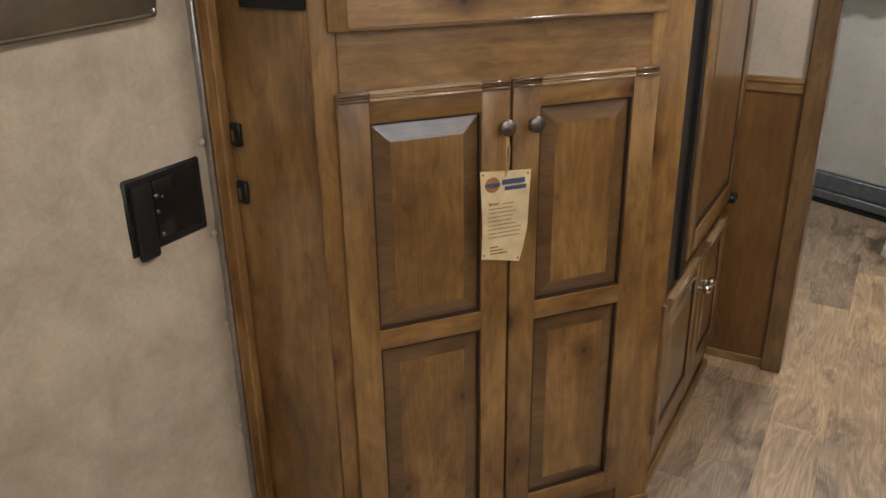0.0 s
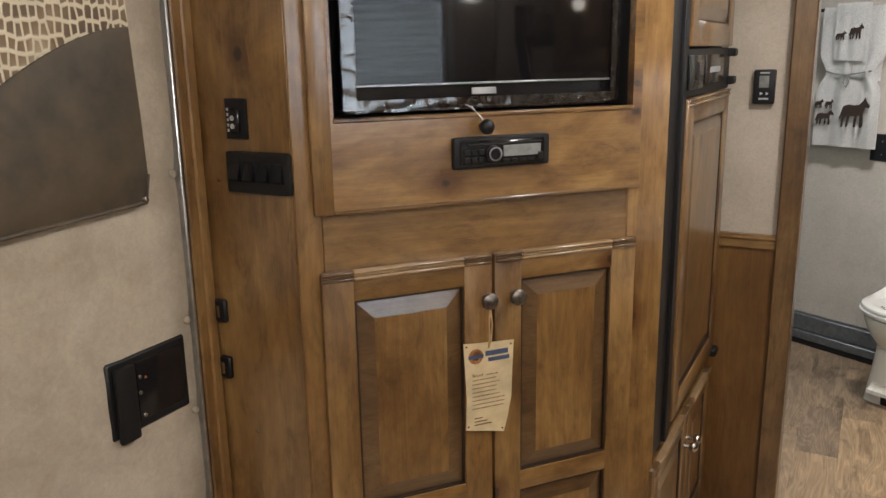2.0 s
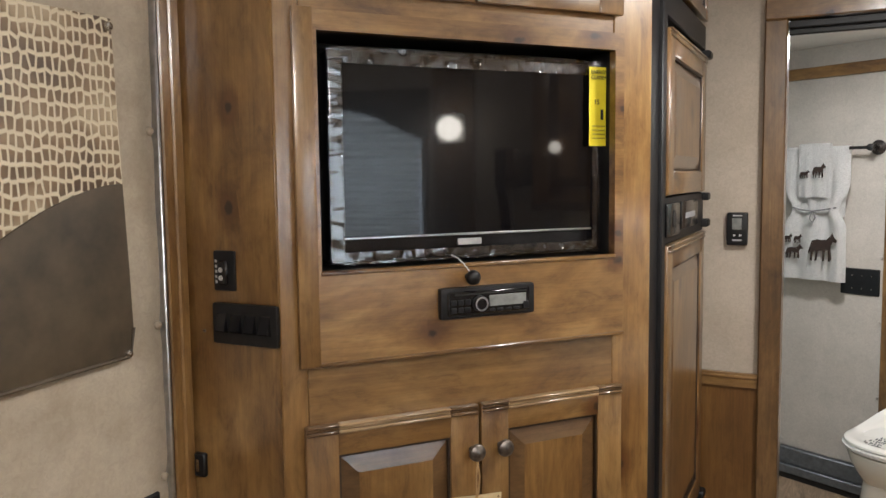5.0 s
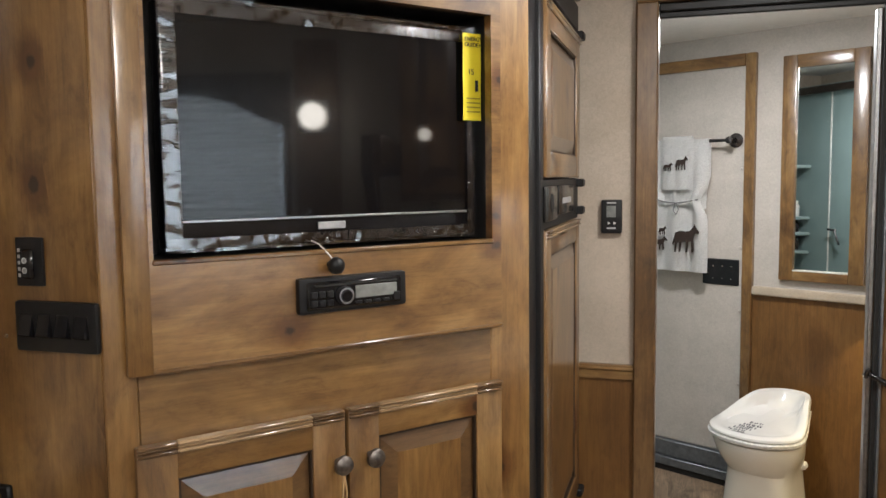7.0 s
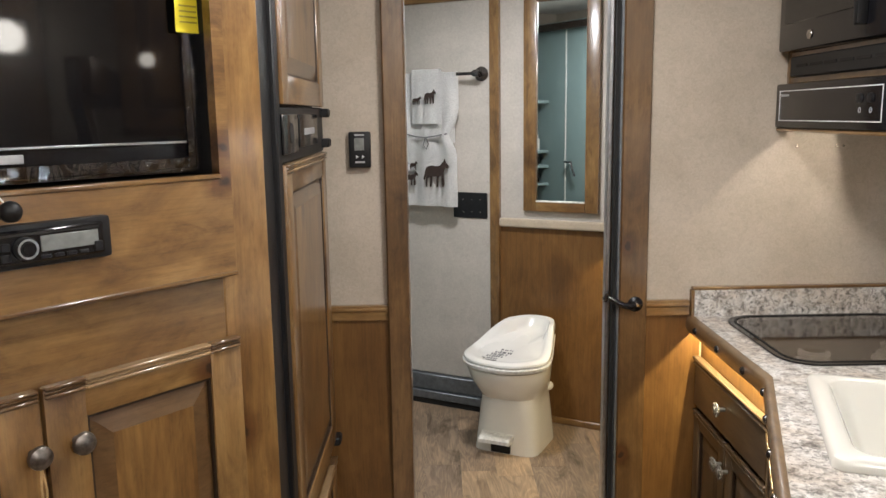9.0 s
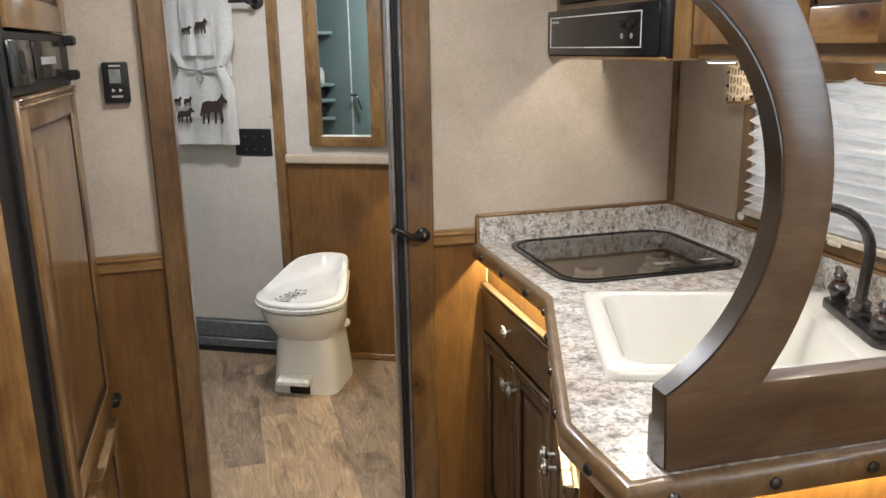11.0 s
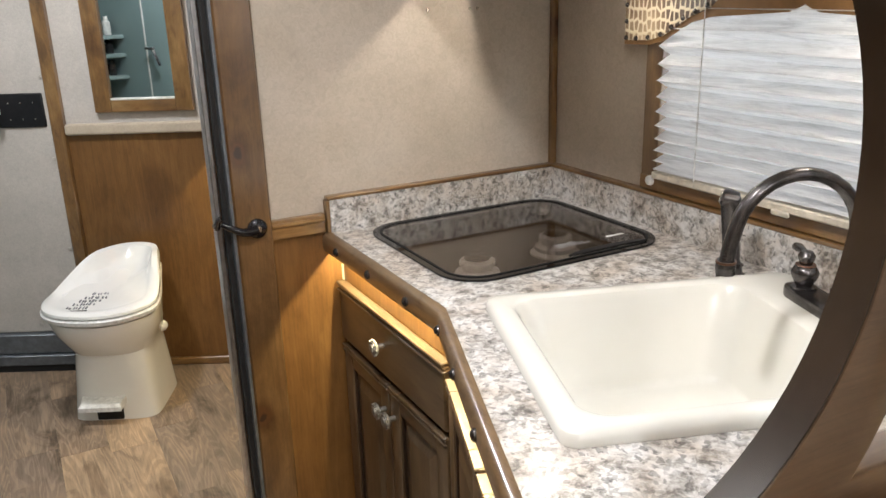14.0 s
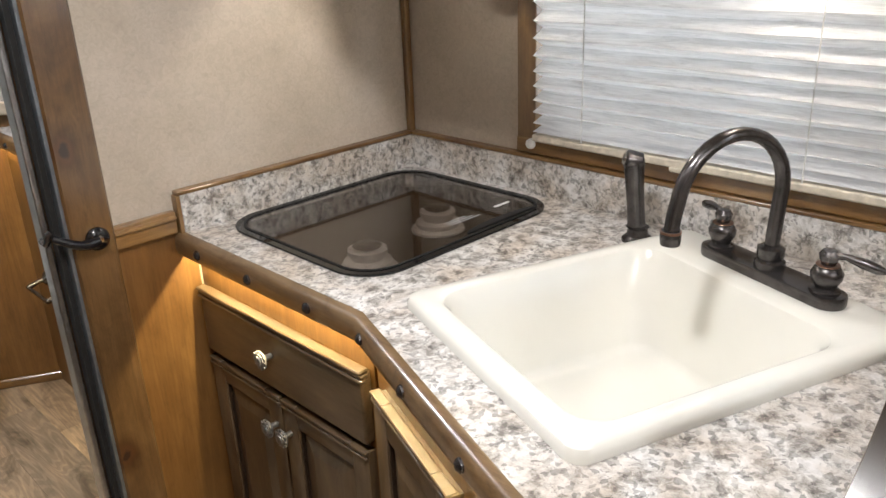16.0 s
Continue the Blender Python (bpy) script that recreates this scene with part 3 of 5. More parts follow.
mc = thing("media_cabinet", "tall angled knotty alder cabinet with a television recess", "cabinet", DIAG)
L0, L1 = -0.035, 0.745
F = 0.018
part("stile", box(L0, 0.012, F, F + 0.02, 0, CEIL - 0.002, 0.003), alder_v, mc)
part("stile", box(0.648, L1, F, F + 0.02, 0, CEIL - 0.002, 0.003), alder_v, mc)
part("rail", box(0.012, 0.648, F + 0.001, F + 0.02, 1.10, 1.25, 0.001), alder_h, mc)
part("rail", box(0.012, 0.648, F + 0.001, F + 0.02, 1.80, CEIL - 0.002, 0.001), alder_h, mc)
part("rail", box(0.012, 0.648, F + 0.001, F + 0.02, 0.0, 0.12, 0.001), alder_h, mc)
part("mullion", box(0.31, 0.352, F + 0.001, F + 0.02, 0.12, 1.10), alder_v, mc)
part("backing", box(L0 + 0.02, L1 - 0.01, 0.14, 0.16, 0.0, CEIL - 0.002), dark_gap, mc)
for a_, b_, c_, d_ in ((0.028, 0.034, 1.37, 1.79), (0.642, 0.648, 1.37, 1.79), (0.034, 0.642, 1.784, 1.79), (0.034, 0.642, 1.37, 1.376)):
    part("recess_lining", box(a_, b_, F, 0.139, c_, d_), black_plastic, mc)
part("base_moulding", box(L0, L1 + 0.0, F - 0.012, F - 0.0005, 0.0, 0.03, 0.004), alder_h, mc, "pale worn base moulding")
dl = panelled_door(mc, 0.0, 0.332, 0.085, 1.112, [0.623])
knob(dl, 0.316, 1.028)
dr = panelled_door(mc, 0.337, 0.661, 0.085, 1.112, [0.623])
knob(dr, 0.376, 1.028)
panelled_door(mc, 0.0, 0.332, 1.850, 2.115, (), rail=0.05)
panelled_door(mc, 0.337, 0.661, 1.850, 2.115, (), rail=0.05)
# lift-up front round the television
front = part("lift_up_front", upright([(0.0, 1.22), (0.661, 1.22), (0.661, 1.815), (0.0, 1.815)], 0.0, 0.019, [[(0.036, 1.378), (0.64, 1.378), (0.64, 1.782), (0.036, 1.782)]]), alder_h, mc, "alder front board framing the television", smooth=False)
part("frame_stile", box(-0.006, 0.03, -0.004, 0.008, 1.216, 1.819, 0.004, seg=2), alder_v, front)
part("bottom_bead", box(0.03, 0.664, -0.003, 0.006, 1.215, 1.222, 0.002), alder_h, front)
part("opening_bead", box(0.034, 0.642, -0.003, 0.010, 1.372, 1.380, 0.002), alder_h, front)
knob(front, 0.311, 1.355, r=0.014, mat=black_plastic)

cd = thing("hanging_cord", "thin white cord from the television to the front board", "cord", DIAG)
part("cord", tube([(0.311, -0.02, 1.358), (0.305, -0.01, 1.372), (0.298, 0.012, 1.388), (0.296, 0.036, 1.392)], 0.0013, 6), white_plastic, cd)

# side of the cabinet towards the entry door, with the switches
structure("switch_panel_wall", box(X0 - 0.03, -0.119, 1.603, 1.623, 0, CEIL), alder_v, "upright knotty alder panel beside the entry door", "panel")

# television
tv = thing("television", "black flat television wrapped in clear protective film", "television", DIAG)
TX0, TX1, TZ0, TZ1 = 0.068, 0.634, 1.388, 1.760
part("casing", box(TX0, TX1, 0.045, 0.10, TZ0, TZ1, 0.006, seg=2), black_gloss, tv)
part("screen", box(TX0 + 0.022, TX1 - 0.022, 0.0425, 0.046, TZ0 + 0.045, TZ1 - 0.022), tv_glass, tv, "dark glossy screen", smooth=False)
part("silver_line", box(TX0 + 0.022, TX1 - 0.022, 0.040, 0.0445, TZ0 + 0.0405, TZ0 + 0.0445, 0.001), alu, tv, "thin bright line under the screen")
part("brand_badge", box(0.312, 0.362, 0.041, 0.0445, TZ0 + 0.022, TZ0 + 0.034, 0.001), grey_print, tv, "small grey badge")


def wrinkled_strip(x0, x1, z0, z1, y, n, seed):
    rnd = random.Random(seed)
    own = bmesh.new()
    wide = (x1 - x0) > (z1 - z0)
    rows = []
    for k in range(n + 1):
        f = k / n
        row = []
        for j in range(4):
            g = j / 3
            a = (x0 + (x1 - x0) * f, z0 + (z1 - z0) * g) if wide else (x0 + (x1 - x0) * g, z0 + (z1 - z0) * f)
            crease = 0.0020 * noise.noise((f * n * 0.30 + g * 1.6 + seed * 7, g * 2.2, seed)) + 0.0009 * noise.noise((f * n * 0.75 - g * 2.0, g * 4, seed + 3.5))
            row.append(own.verts.new((a[0], y + crease, a[1])))
        rows.append(row)
    for a, b in zip(rows, rows[1:]):
        for j in range(3):
            own.faces.new((a[j], a[j + 1], b[j + 1], b[j]))
    return own


for k, (a, b, c, d) in enumerate(((TX0, TX1, TZ0 - 0.004, TZ0 + 0.018), (TX0, TX1, TZ1 - 0.024, TZ1 + 0.004), (TX0 - 0.004, TX0 + 0.022, TZ0, TZ1), (TX1 - 0.022, TX1 + 0.004, TZ0, TZ1))):
    part("film", wrinkled_strip(a, b, c, d, 0.0375, 110, k), film_wrap, tv, "crinkled clear protective film")
el = thing("energy_label", "yellow energy label stuck to the television corner", "label", DIAG)
part("paper", wrinkled_strip(0.600, 0.640, 1.596, 1.752, 0.032, 8, 9), yellow_label, el)
text_mesh("wording", "ENERGY\nGUIDE+", 0.0105, ink_black, el, (0.6015, 0.0275, 1.738))
text_mesh("wording", "15", 0.014, ink_black, el, (0.608, 0.0275, 1.678))
part("bar", box(0.625, 0.631, 0.0275, 0.0285, 1.648, 1.668), ink_black, el)
for k in range(4):
    part("fine_print", box(0.605, 0.635, 0.0275, 0.0280, 1.61 + 0.008 * k, 1.6125 + 0.008 * k), plain("label_print", (0.36, 0.29, 0.02), 0.7) if k == 0 else bpy.data.materials["label_print"], el)

# radio
rd = thing("car_radio", "black car stereo set into the alder front", "radio", DIAG)
part("bezel", box(0.250, 0.446, -0.014, 0.004, 1.279, 1.337, 0.006, seg=2), black_plastic, rd)
part("face", box(0.262, 0.434, -0.018, -0.012, 1.286, 1.330, 0.003), black_gloss, rd)
part("display", box(0.346, 0.424, -0.0195, -0.017, 1.299, 1.320, 0.001), lcd, rd, "grey blank display")
part("disc_slot", box(0.275, 0.425, -0.0195, -0.0165, 1.3225, 1.3255), dark_gap, rd)
part("volume_knob", lathe([(0.0150, 0), (0.0150, 0.008), (0.013, 0.010), (0.0, 0.010)], 24, turned(0.326, -0.017, 1.306)), black_plastic, rd, "black volume knob")
part("knob_ring", lathe([(0.0125, 0.0095), (0.0130, 0.0112), (0.0105, 0.0112), (0.0105, 0.0095)], 24, turned(0.326, -0.017, 1.306)), alu, rd, "thin bright ring")
part("knob_cap", lathe([(0.0075, 0), (0.008, 0.003), (0.0, 0.003)], 20, turned(0.326, -0.028, 1.306)), black_gloss, rd)
for k in range(6):
    part("button", box(0.268 + 0.014 * (k % 3), 0.279 + 0.014 * (k % 3), -0.0205, -0.017, 1.291 + 0.014 * (k // 3), 1.301 + 0.014 * (k // 3), 0.001), black_plastic, rd)
for k in range(4):
    part("button", box(0.345 + 0.017 * k, 0.358 + 0.017 * k, -0.0205, -0.017, 1.290, 1.295, 0.001), black_plastic, rd)
part("button", box(0.417, 0.429, -0.0205, -0.017, 1.29, 1.304, 0.001), black_plastic, rd)

# paper tag on the knob
tag = thing("paper_tag", "parchment paper tag hung from a twine loop on the knob", "tag", DIAG)
TAG = [(0.266, 0.945), (0.318, 0.941), (0.374, 0.938), (0.371, 0.88), (0.369, 0.82), (0.360, 0.775), (0.352, 0.748), (0.31, 0.757), (0.270, 0.765), (0.272, 0.83), (0.269, 0.89)]
part("sheet", upright(TAG, -0.009, -0.0075), paper_tag, tag, smooth=False)
part("string", tube([(0.316, -0.022, 1.016), (0.313, -0.024, 0.985), (0.318, -0.015, 0.95), (0.319, -0.0095, 0.93)], 0.0016, 6, tube([(0.316, -0.022, 1.016), (0.320, -0.024, 0.982), (0.322, -0.015, 0.95), (0.320, -0.0095, 0.93)], 0.0016, 6)), twine, tag)
part("round_emblem", lathe([(0.0155, 0), (0.0155, 0.0006), (0.011, 0.0006), (0.011, 0)], 20, turned(0.292, -0.009, 0.916)), ink_orange, tag)
part("emblem_bar", box(0.276, 0.308, -0.0098, -0.0092, 0.912, 0.919), ink_blue, tag)
part("title_bar", box(0.312, 0.361, -0.0098, -0.0092, 0.914, 0.924), ink_blue, tag)
part("title_bar", box(0.318, 0.364, -0.0098, -0.0092, 0.902, 0.910), ink_blue, tag)
text_mesh("wording", "Brand", 0.0095, ink_brown, tag, (0.284, -0.0092, 0.874))
rl = random.Random(4)
for k in range(9):
    part("print_line", box(0.284 + (0.03 if k == 0 else 0), 0.345 + rl.uniform(-0.012, 0.012), -0.0098, -0.0092, 0.8750 - 0.0085 * k, 0.8762 - 0.0085 * k), ink_brown, tag)
for k in range(3):
    part("print_line", box(0.288, 0.305 + 0.01 * k, -0.0098, -0.0092, 0.786 - 0.007 * k, 0.788 - 0.007 * k), ink_brown, tag)
for x, z in ((0.272, 0.938), (0.367, 0.931), (0.275, 0.772), (0.349, 0.756)):
    part("corner_dot", lathe([(0.0022, 0), (0.0022, 0.0006), (0, 0.0006)], 8, turned(x, -0.009, z)), ink_brown, tag)

# switches on the side panel
sp = pose(0, 1.603, 0)
s1 = thing("slide_switch", "small black rocker switch plate", "switch", sp)
part("plate", box(-0.252, -0.205, -0.006, 0, 1.345, 1.415, 0.004, seg=2), black_plastic, s1)
part("rocker", box(-0.238, -0.218, -0.012, -0.005, 1.356, 1.398, 0.003), black_gloss, s1)
for z in (1.368, 1.382):
    part("mark", lathe([(0.0045, 0), (0.0045, 0.0005), (0.003, 0.0005), (0.003, 0)], 10, turned(-0.231, -0.012, z)), white_print, s1)
for k in range(5):
    part("print_bar", box(-0.2475, -0.2435, -0.0066, -0.0058, 1.358 + 0.009 * k, 1.363 + 0.009 * k), grey_print, s1)
s2 = thing("switch_bank", "black plate with four rocker switches", "switch", sp)
part("plate", box(-0.254, -0.114, -0.012, 0, 1.252, 1.325, 0.006, seg=2), black_plastic, s2)
for k in range(4):
    part("rocker", loft([[(x, y, z) for x, z in ((-0.243 + 0.031 * k, 1.272), (-0.219 + 0.031 * k, 1.272), (-0.219 + 0.031 * k, 1.308), (-0.243 + 0.031 * k, 1.308))] for y in (-0.011,)] + [[(-0.241 + 0.031 * k, -0.021, 1.277), (-0.221 + 0.031 * k, -0.021, 1.277), (-0.221 + 0.031 * k, -0.0135, 1.305), (-0.241 + 0.031 * k, -0.0135, 1.305)]]), black_gloss, s2, smooth=False)
st = thing("door_striker", "small black catch with a metal insert", "catch", sp, "catches beside the entry door")
part("body", box(-0.311, -0.285, -0.011, 0, 1.003, 1.047, 0.003), black_plastic, st)
part("insert", box(-0.304, -0.297, -0.0125, -0.010, 1.013, 1.036), nickel, st)
copy_thing(st, sp @ Matrix.Translation((0.001, 0, -0.112)))
for x, z in ((-0.283, 1.27), (-0.238, 0.79)):
    tagged(link_mesh("screw", lathe([(0.004, 0), (0.003, 0.002), (0, 0.002)], 10, turned(x, 1.603, z)), nickel), "tiny metal screw head in the alder panel", "screw")

# ---- fridge and the cabinet under it ----
fr = thing("refrigerator", "built-in refrigerator with alder door panels in a black frame", "refrigerator", FRIDGE)
part("body", box(2.262, 2.95, 0.012, 0.10, 0.57, 2.06), black_plastic, fr)
part("frame_strip", box(2.20, 2.33, -0.006, 0.012, 0.57, 2.06, 0.003), black_plastic, fr)
part("frame_strip", box(2.325, 2.365, -0.016, 0.012, 0.57, 2.06, 0.003), black_plastic, fr)
part("frame_strip", box(2.365, 2.93, -0.004, 0.012, 0.57, 0.60, 0.002), black_plastic, fr)
lowd = panelled_door(fr, 2.37, 2.915, 0.605, 1.376, (), y=-0.022)
upd = panelled_door(fr, 2.37, 2.915, 1.49, 1.862, (), y=-0.022)
part("control_strip", box(2.352, 2.925, -0.016, 0.012, 1.378, 1.488, 0.004), black_plastic, fr)
part("handle_recess", box(2.36, 2.52, -0.022, -0.014, 1.395, 1.472, 0.006, seg=2), black_gloss, fr)
part("control_window", box(2.55, 2.80, -0.021, -0.014, 1.402, 1.472, 0.005, seg=2), black_gloss, fr)
part("control_label", box(2.60, 2.74, -0.0225, -0.020, 1.428, 1.442), grey_print, fr)
part("handle_slot", lathe([(0.02, 0), (0.02, 0.002), (0, 0.002)], 16, turned(2.44, -0.0215, 1.435)), dark_gap, fr)
for z in (1.40, 1.475, 1.872, 0.60):
    part("hinge", box(2.895, 2.945, -0.034, -0.004, z - 0.011, z + 0.011, 0.004), black_plastic, fr, "black hinge bracket")
uc = thing("overhead_cabinet", "alder cabinet above the refrigerator", "cabinet", FRIDGE)
part("vent_strip", box(2.352, 2.93, -0.016, 0.012, 1.885, 1.955, 0.004), black_plastic, uc, "black control panel")
panelled_door(uc, 2.35, 2.93, 1.965, 2.12, (), y=-0.022, stile=0.04, rail=0.03)
lc = thing("fridge_base_cabinet", "low alder cabinet with two doors under the refrigerator", "cabinet", FRIDGE)
part("body", box(2.215, 2.95, 0.006, 0.10, 0.0, 0.565), alder_v, lc)
a = panelled_door(lc, 2.215, 2.612, 0.12, 0.545, (), y=-0.016)
knob(a, 2.59, 0.44, -0.016, 0.014, nickel)
b = panelled_door(lc, 2.617, 2.935, 0.12, 0.545, (), y=-0.016)
knob(b, 2.64, 0.44, -0.016, 0.014, nickel)
part("side_edge", box(2.20, 2.214, -0.022, 0.02, 0.20, 0.56, 0.004), alder_v, lc, "dark rounded door edge")
part("toe_moulding", box(2.21, 2.95, -0.008, 0.0055, 0.0, 0.028, 0.004), alder_h, lc)

# thermostat
th = thing("thermostat", "small black wall thermostat with a display", "thermostat", pose(0, YP, 0))
part("body", box(0.430, 0.489, -0.022, 0, 1.328, 1.425, 0.006, seg=2), black_plastic, th)
part("display", box(0.446, 0.472, -0.0235, -0.021, 1.375, 1.408), lcd, th)
for x in (0.452, 0.468):
    part("button", lathe([(0.0055, 0), (0.004, 0.0012), (0, 0.0012)], 3, turned(x, -0.022, 1.358)), white_print, th)
part("print_bar", box(0.447, 0.473, -0.0226, -0.0215, 1.341, 1.346), grey_print, th)
part("print_bar", box(0.447, 0.473, -0.0226, -0.0215, 1.414, 1.418), grey_print, th)

# ---- entry door ----
structure("door_jamb", box(1.556, 1.6025, 0.0, 0.03, 0, CEIL, 0.003, box(1.575, 1.598, -0.006, 0.002, 0, CEIL, 0.003)), alder_v, "moulded alder jamb of the entry door", "trim").matrix_world = LEFT
ed = thing("door_2", "closed entry door padded in beige suede with a pocket", "door", LEFT, kind="structure")


def padded(x0, x1, z0, z1, y, nx, nz, puckers):
    own = bmesh.new()
    grid = []
    for i in range(nx + 1):
        row = []
        for j in range(nz + 1):
            x, z = x0 + (x1 - x0) * i / nx, z0 + (z1 - z0) * j / nz
            d = 0.0025 * noise.noise((x * 9, 1.3, z * 7)) + 0.0012 * noise.noise((x * 31, 4.1, z * 24))
            edge = min(x - x0, x1 - x)
            d -= 0.006 * max(0.0, 1 - edge / 0.03) ** 2
            for px, pz in puckers:
                d -= 0.006 * math.exp(-((x - px) ** 2 + (z - pz) ** 2) / 0.0004)
            row.append(own.verts.new((x, y - d, z)))
        grid.append(row)
    for a, b in zip(grid, grid[1:]):
        for j in range(nz):
            own.faces.new((a[j], a[j + 1], b[j + 1], b[j]))
    return own


RIVETS = [(1.528, z) for z in (0.42, 0.66, 0.85, 1.025, 1.29, 1.62, 1.9)]
part("leaf", box(0.83, 1.545, 0.012, 0.045, 0.02, 2.05), alu, ed)
part("padding", padded(0.83, 1.54, 0.03, 2.04, 0.0, 60, 150, RIVETS), suede_door, ed, "padded beige suede skin")
part("edge_strip", box(1.5405, 1.5475, -0.005, 0.02, 0.02, 2.05, 0.002), alu, ed, "bright aluminium door edge")
part("edge_strip", box(1.5478, 1.5555, 0.004, 0.02, 0.02, 2.05), dark_gap, ed, "dark seal gap")
for x, z in RIVETS:
    part("rivet", lathe([(0.0075, 0), (0.0065, 0.004), (0.003, 0.006), (0, 0.006)], 12, turned(x, 0.003, z)), suede_door, ed)
lt = part("latch_plate", box(1.342, 1.514, -0.004, 0.012, 0.868, 1.004, 0.004), black_plastic, ed, "black recessed latch plate")
part("latch_recess", box(1.40, 1.50, -0.0055, -0.003, 0.885, 0.99, 0.008, seg=2), black_gloss, lt)
part("latch_lever", box(1.352, 1.392, -0.014, -0.003, 0.86, 0.992, 0.005, seg=2), black_plastic, lt)
for x, z in ((1.407, 0.962), (1.405, 0.934), (1.41, 0.892)):
    part("latch_screw", lathe([(0.0045, 0), (0.003, 0.002), (0, 0.002)], 10, turned(x, -0.005, z)), nickel, lt)
part("indicator", lathe([(0.0025, 0), (0.002, 0.001), (0, 0.001)], 8, turned(1.418, -0.0055, 0.958)), ink_orange, lt)
# pocket
part("pocket_back", upright([(0.93, 1.26), (1.452, 1.27), (1.458, 1.5), (1.448, 1.79), (0.93, 1.79)], -0.009, -0.003, (), 0.002), croc_leather, ed, "cream crocodile-embossed leather panel")
curve = [(1.0 + 0.451 * k / 14, max(1.262, 1.533 - 0.082 * ((1.451 - (1.0 + 0.451 * k / 14)) / 0.225) ** 1.7)) for k in range(15)]
pk = part("pocket_front", upright([(1.0, 1.244), (1.18, 1.243), (1.452, 1.252), (1.460, 1.30), (1.457, 1.40), *curve[::-1]], -0.016, -0.0095, (), 0.003), leather, ed, "dark brown leather pocket")
part("pocket_seam", tube([(1.0, -0.016, 1.247), (1.18, -0.016, 1.2455), (1.45, -0.016, 1.2545), (1.4585, -0.016, 1.30)], 0.0035, 8), leather, pk)
for x, z in ((1.447, 1.259), (1.437, 1.776)):
    part("stud", lathe([(0.0075, 0), (0.006, 0.004), (0, 0.006)], 12, turned(x, -0.015, z)), nickel, pk, "small chrome stud")

nose_wood = wood("brown_edge_timber", "y", (0.100, 0.058, 0.026), (0.175, 0.108, 0.050), (0.25, 0.160, 0.080), rough=0.36, knots=False)
# ---- galley worktop ----
SINK = pose(1.437, 2.467, 0, 0, 0, -109.6)
back_y = YP - 0.002
outline = [(1.378, back_y), KNEE, BEND, TIP, (X1 - 0.002, 1.717), (X1 - 0.002, back_y)]
sink_cut = [tuple((SINK @ Vector((x, y, 0)))[:2]) for x, y in rounded(0.02, 0.436, 0.025, 0.45, 0.05, 4)]
hob_cut = rounded(1.462, 1.932, 2.582, 2.984, 0.05, 4)
wt = thing("worktop", "speckled grey granite-look worktop with a timber edge", "worktop")
part("top", slab(outline, 0.868, 0.90, [sink_cut, hob_cut]), granite_top, wt, smooth=False)
part("backsplash", box(1.378, X1 - 0.002, YP - 0.02, YP - 0.002, 0.90, 0.974, 0.001), granite_top, wt)
part("backsplash", box(X1 - 0.02, X1 - 0.002, 1.785, YP - 0.021, 0.90, 0.974, 0.001), granite_top, wt)
part("cap_strip", box(1.372, X1 - 0.002, YP - 0.022, YP - 0.001, 0.9745, 0.983, 0.002), alder_h, wt)
part("cap_strip", box(X1 - 0.022, X1 - 0.001, 1.785, YP - 0.0225, 0.9745, 0.983, 0.002), alder_y, wt)
part("end_cap", box(1.369, 1.3775, YP - 0.021, YP - 0.001, 0.90, 0.974, 0.001), alder_v, wt)
NOSE = [(0.0, 0.901), (0.009, 0.900), (0.016, 0.894), (0.019, 0.884), (0.019, 0.868), (0.016, 0.858), (0.0, 0.856)]
path = [(1.3775, back_y), KNEE, BEND, TIP, (X1 - 0.003, 1.717)]
part("nosing", sweep(NOSE, path), nose_wood, wt, "rounded alder edge with dark nail heads")


def on_edge(a, b, d):
    a, b = Vector(a), Vector(b)
    w = (b - a).normalized()
    return a + w * d + Vector((w.y, -w.x)) * 0.019, math.degrees(math.atan2(w.y, w.x))


spots = [on_edge(path[0], KNEE, d) for d in (0.09, 0.26, 0.43)] + [on_edge(KNEE, BEND, d) for d in (0.035, 0.195, 0.366, 0.54)] + [on_edge(BEND, TIP, 0.09)] + [on_edge(TIP, path[4], d) for d in (0.05, 0.20, 0.352, 0.50, 0.65, 0.79)]
for p, ang in spots:
    m = Matrix.Translation((p.x, p.y, 0.877)) @ Matrix.Rotation(radians(ang), 4, "Z") @ Matrix.Rotation(radians(90), 4, "X")
    part("nail_head", lathe([(0.0095, -0.001), (0.009, 0.003), (0.005, 0.0065), (0, 0.0075)], 12, m), bronze, wt)

# warm strip lights under the worktop edge
AMBER = (1.0, 0.81, 0.42)


def strip(a, b, power, name):
    """A thin line of light behind the lip of the timber edge that runs from a to b."""
    a, b = Vector(a), Vector(b)
    w = b - a
    mid = (a + b) / 2 + Vector((-w.y, w.x)).normalized() * 0.010
    ob = lamp(name, "AREA", (mid.x, mid.y, 0.8665), power, AMBER, w.length - 0.03, 0.003)
    ob.matrix_world = Matrix.Translation((mid.x, mid.y, 0.8665)) @ Matrix.Rotation(math.atan2(w.y, w.x), 4, "Z")


strip(path[0], KNEE, 3.2, "strip_light_a")
strip(KNEE, BEND, 1.5, "strip_light_b")
strip(TIP, path[4], 5.0, "strip_light_c")
strip((1.4495, 4.39), (1.4495, YP + 0.15), 4.6, "strip_light_d")

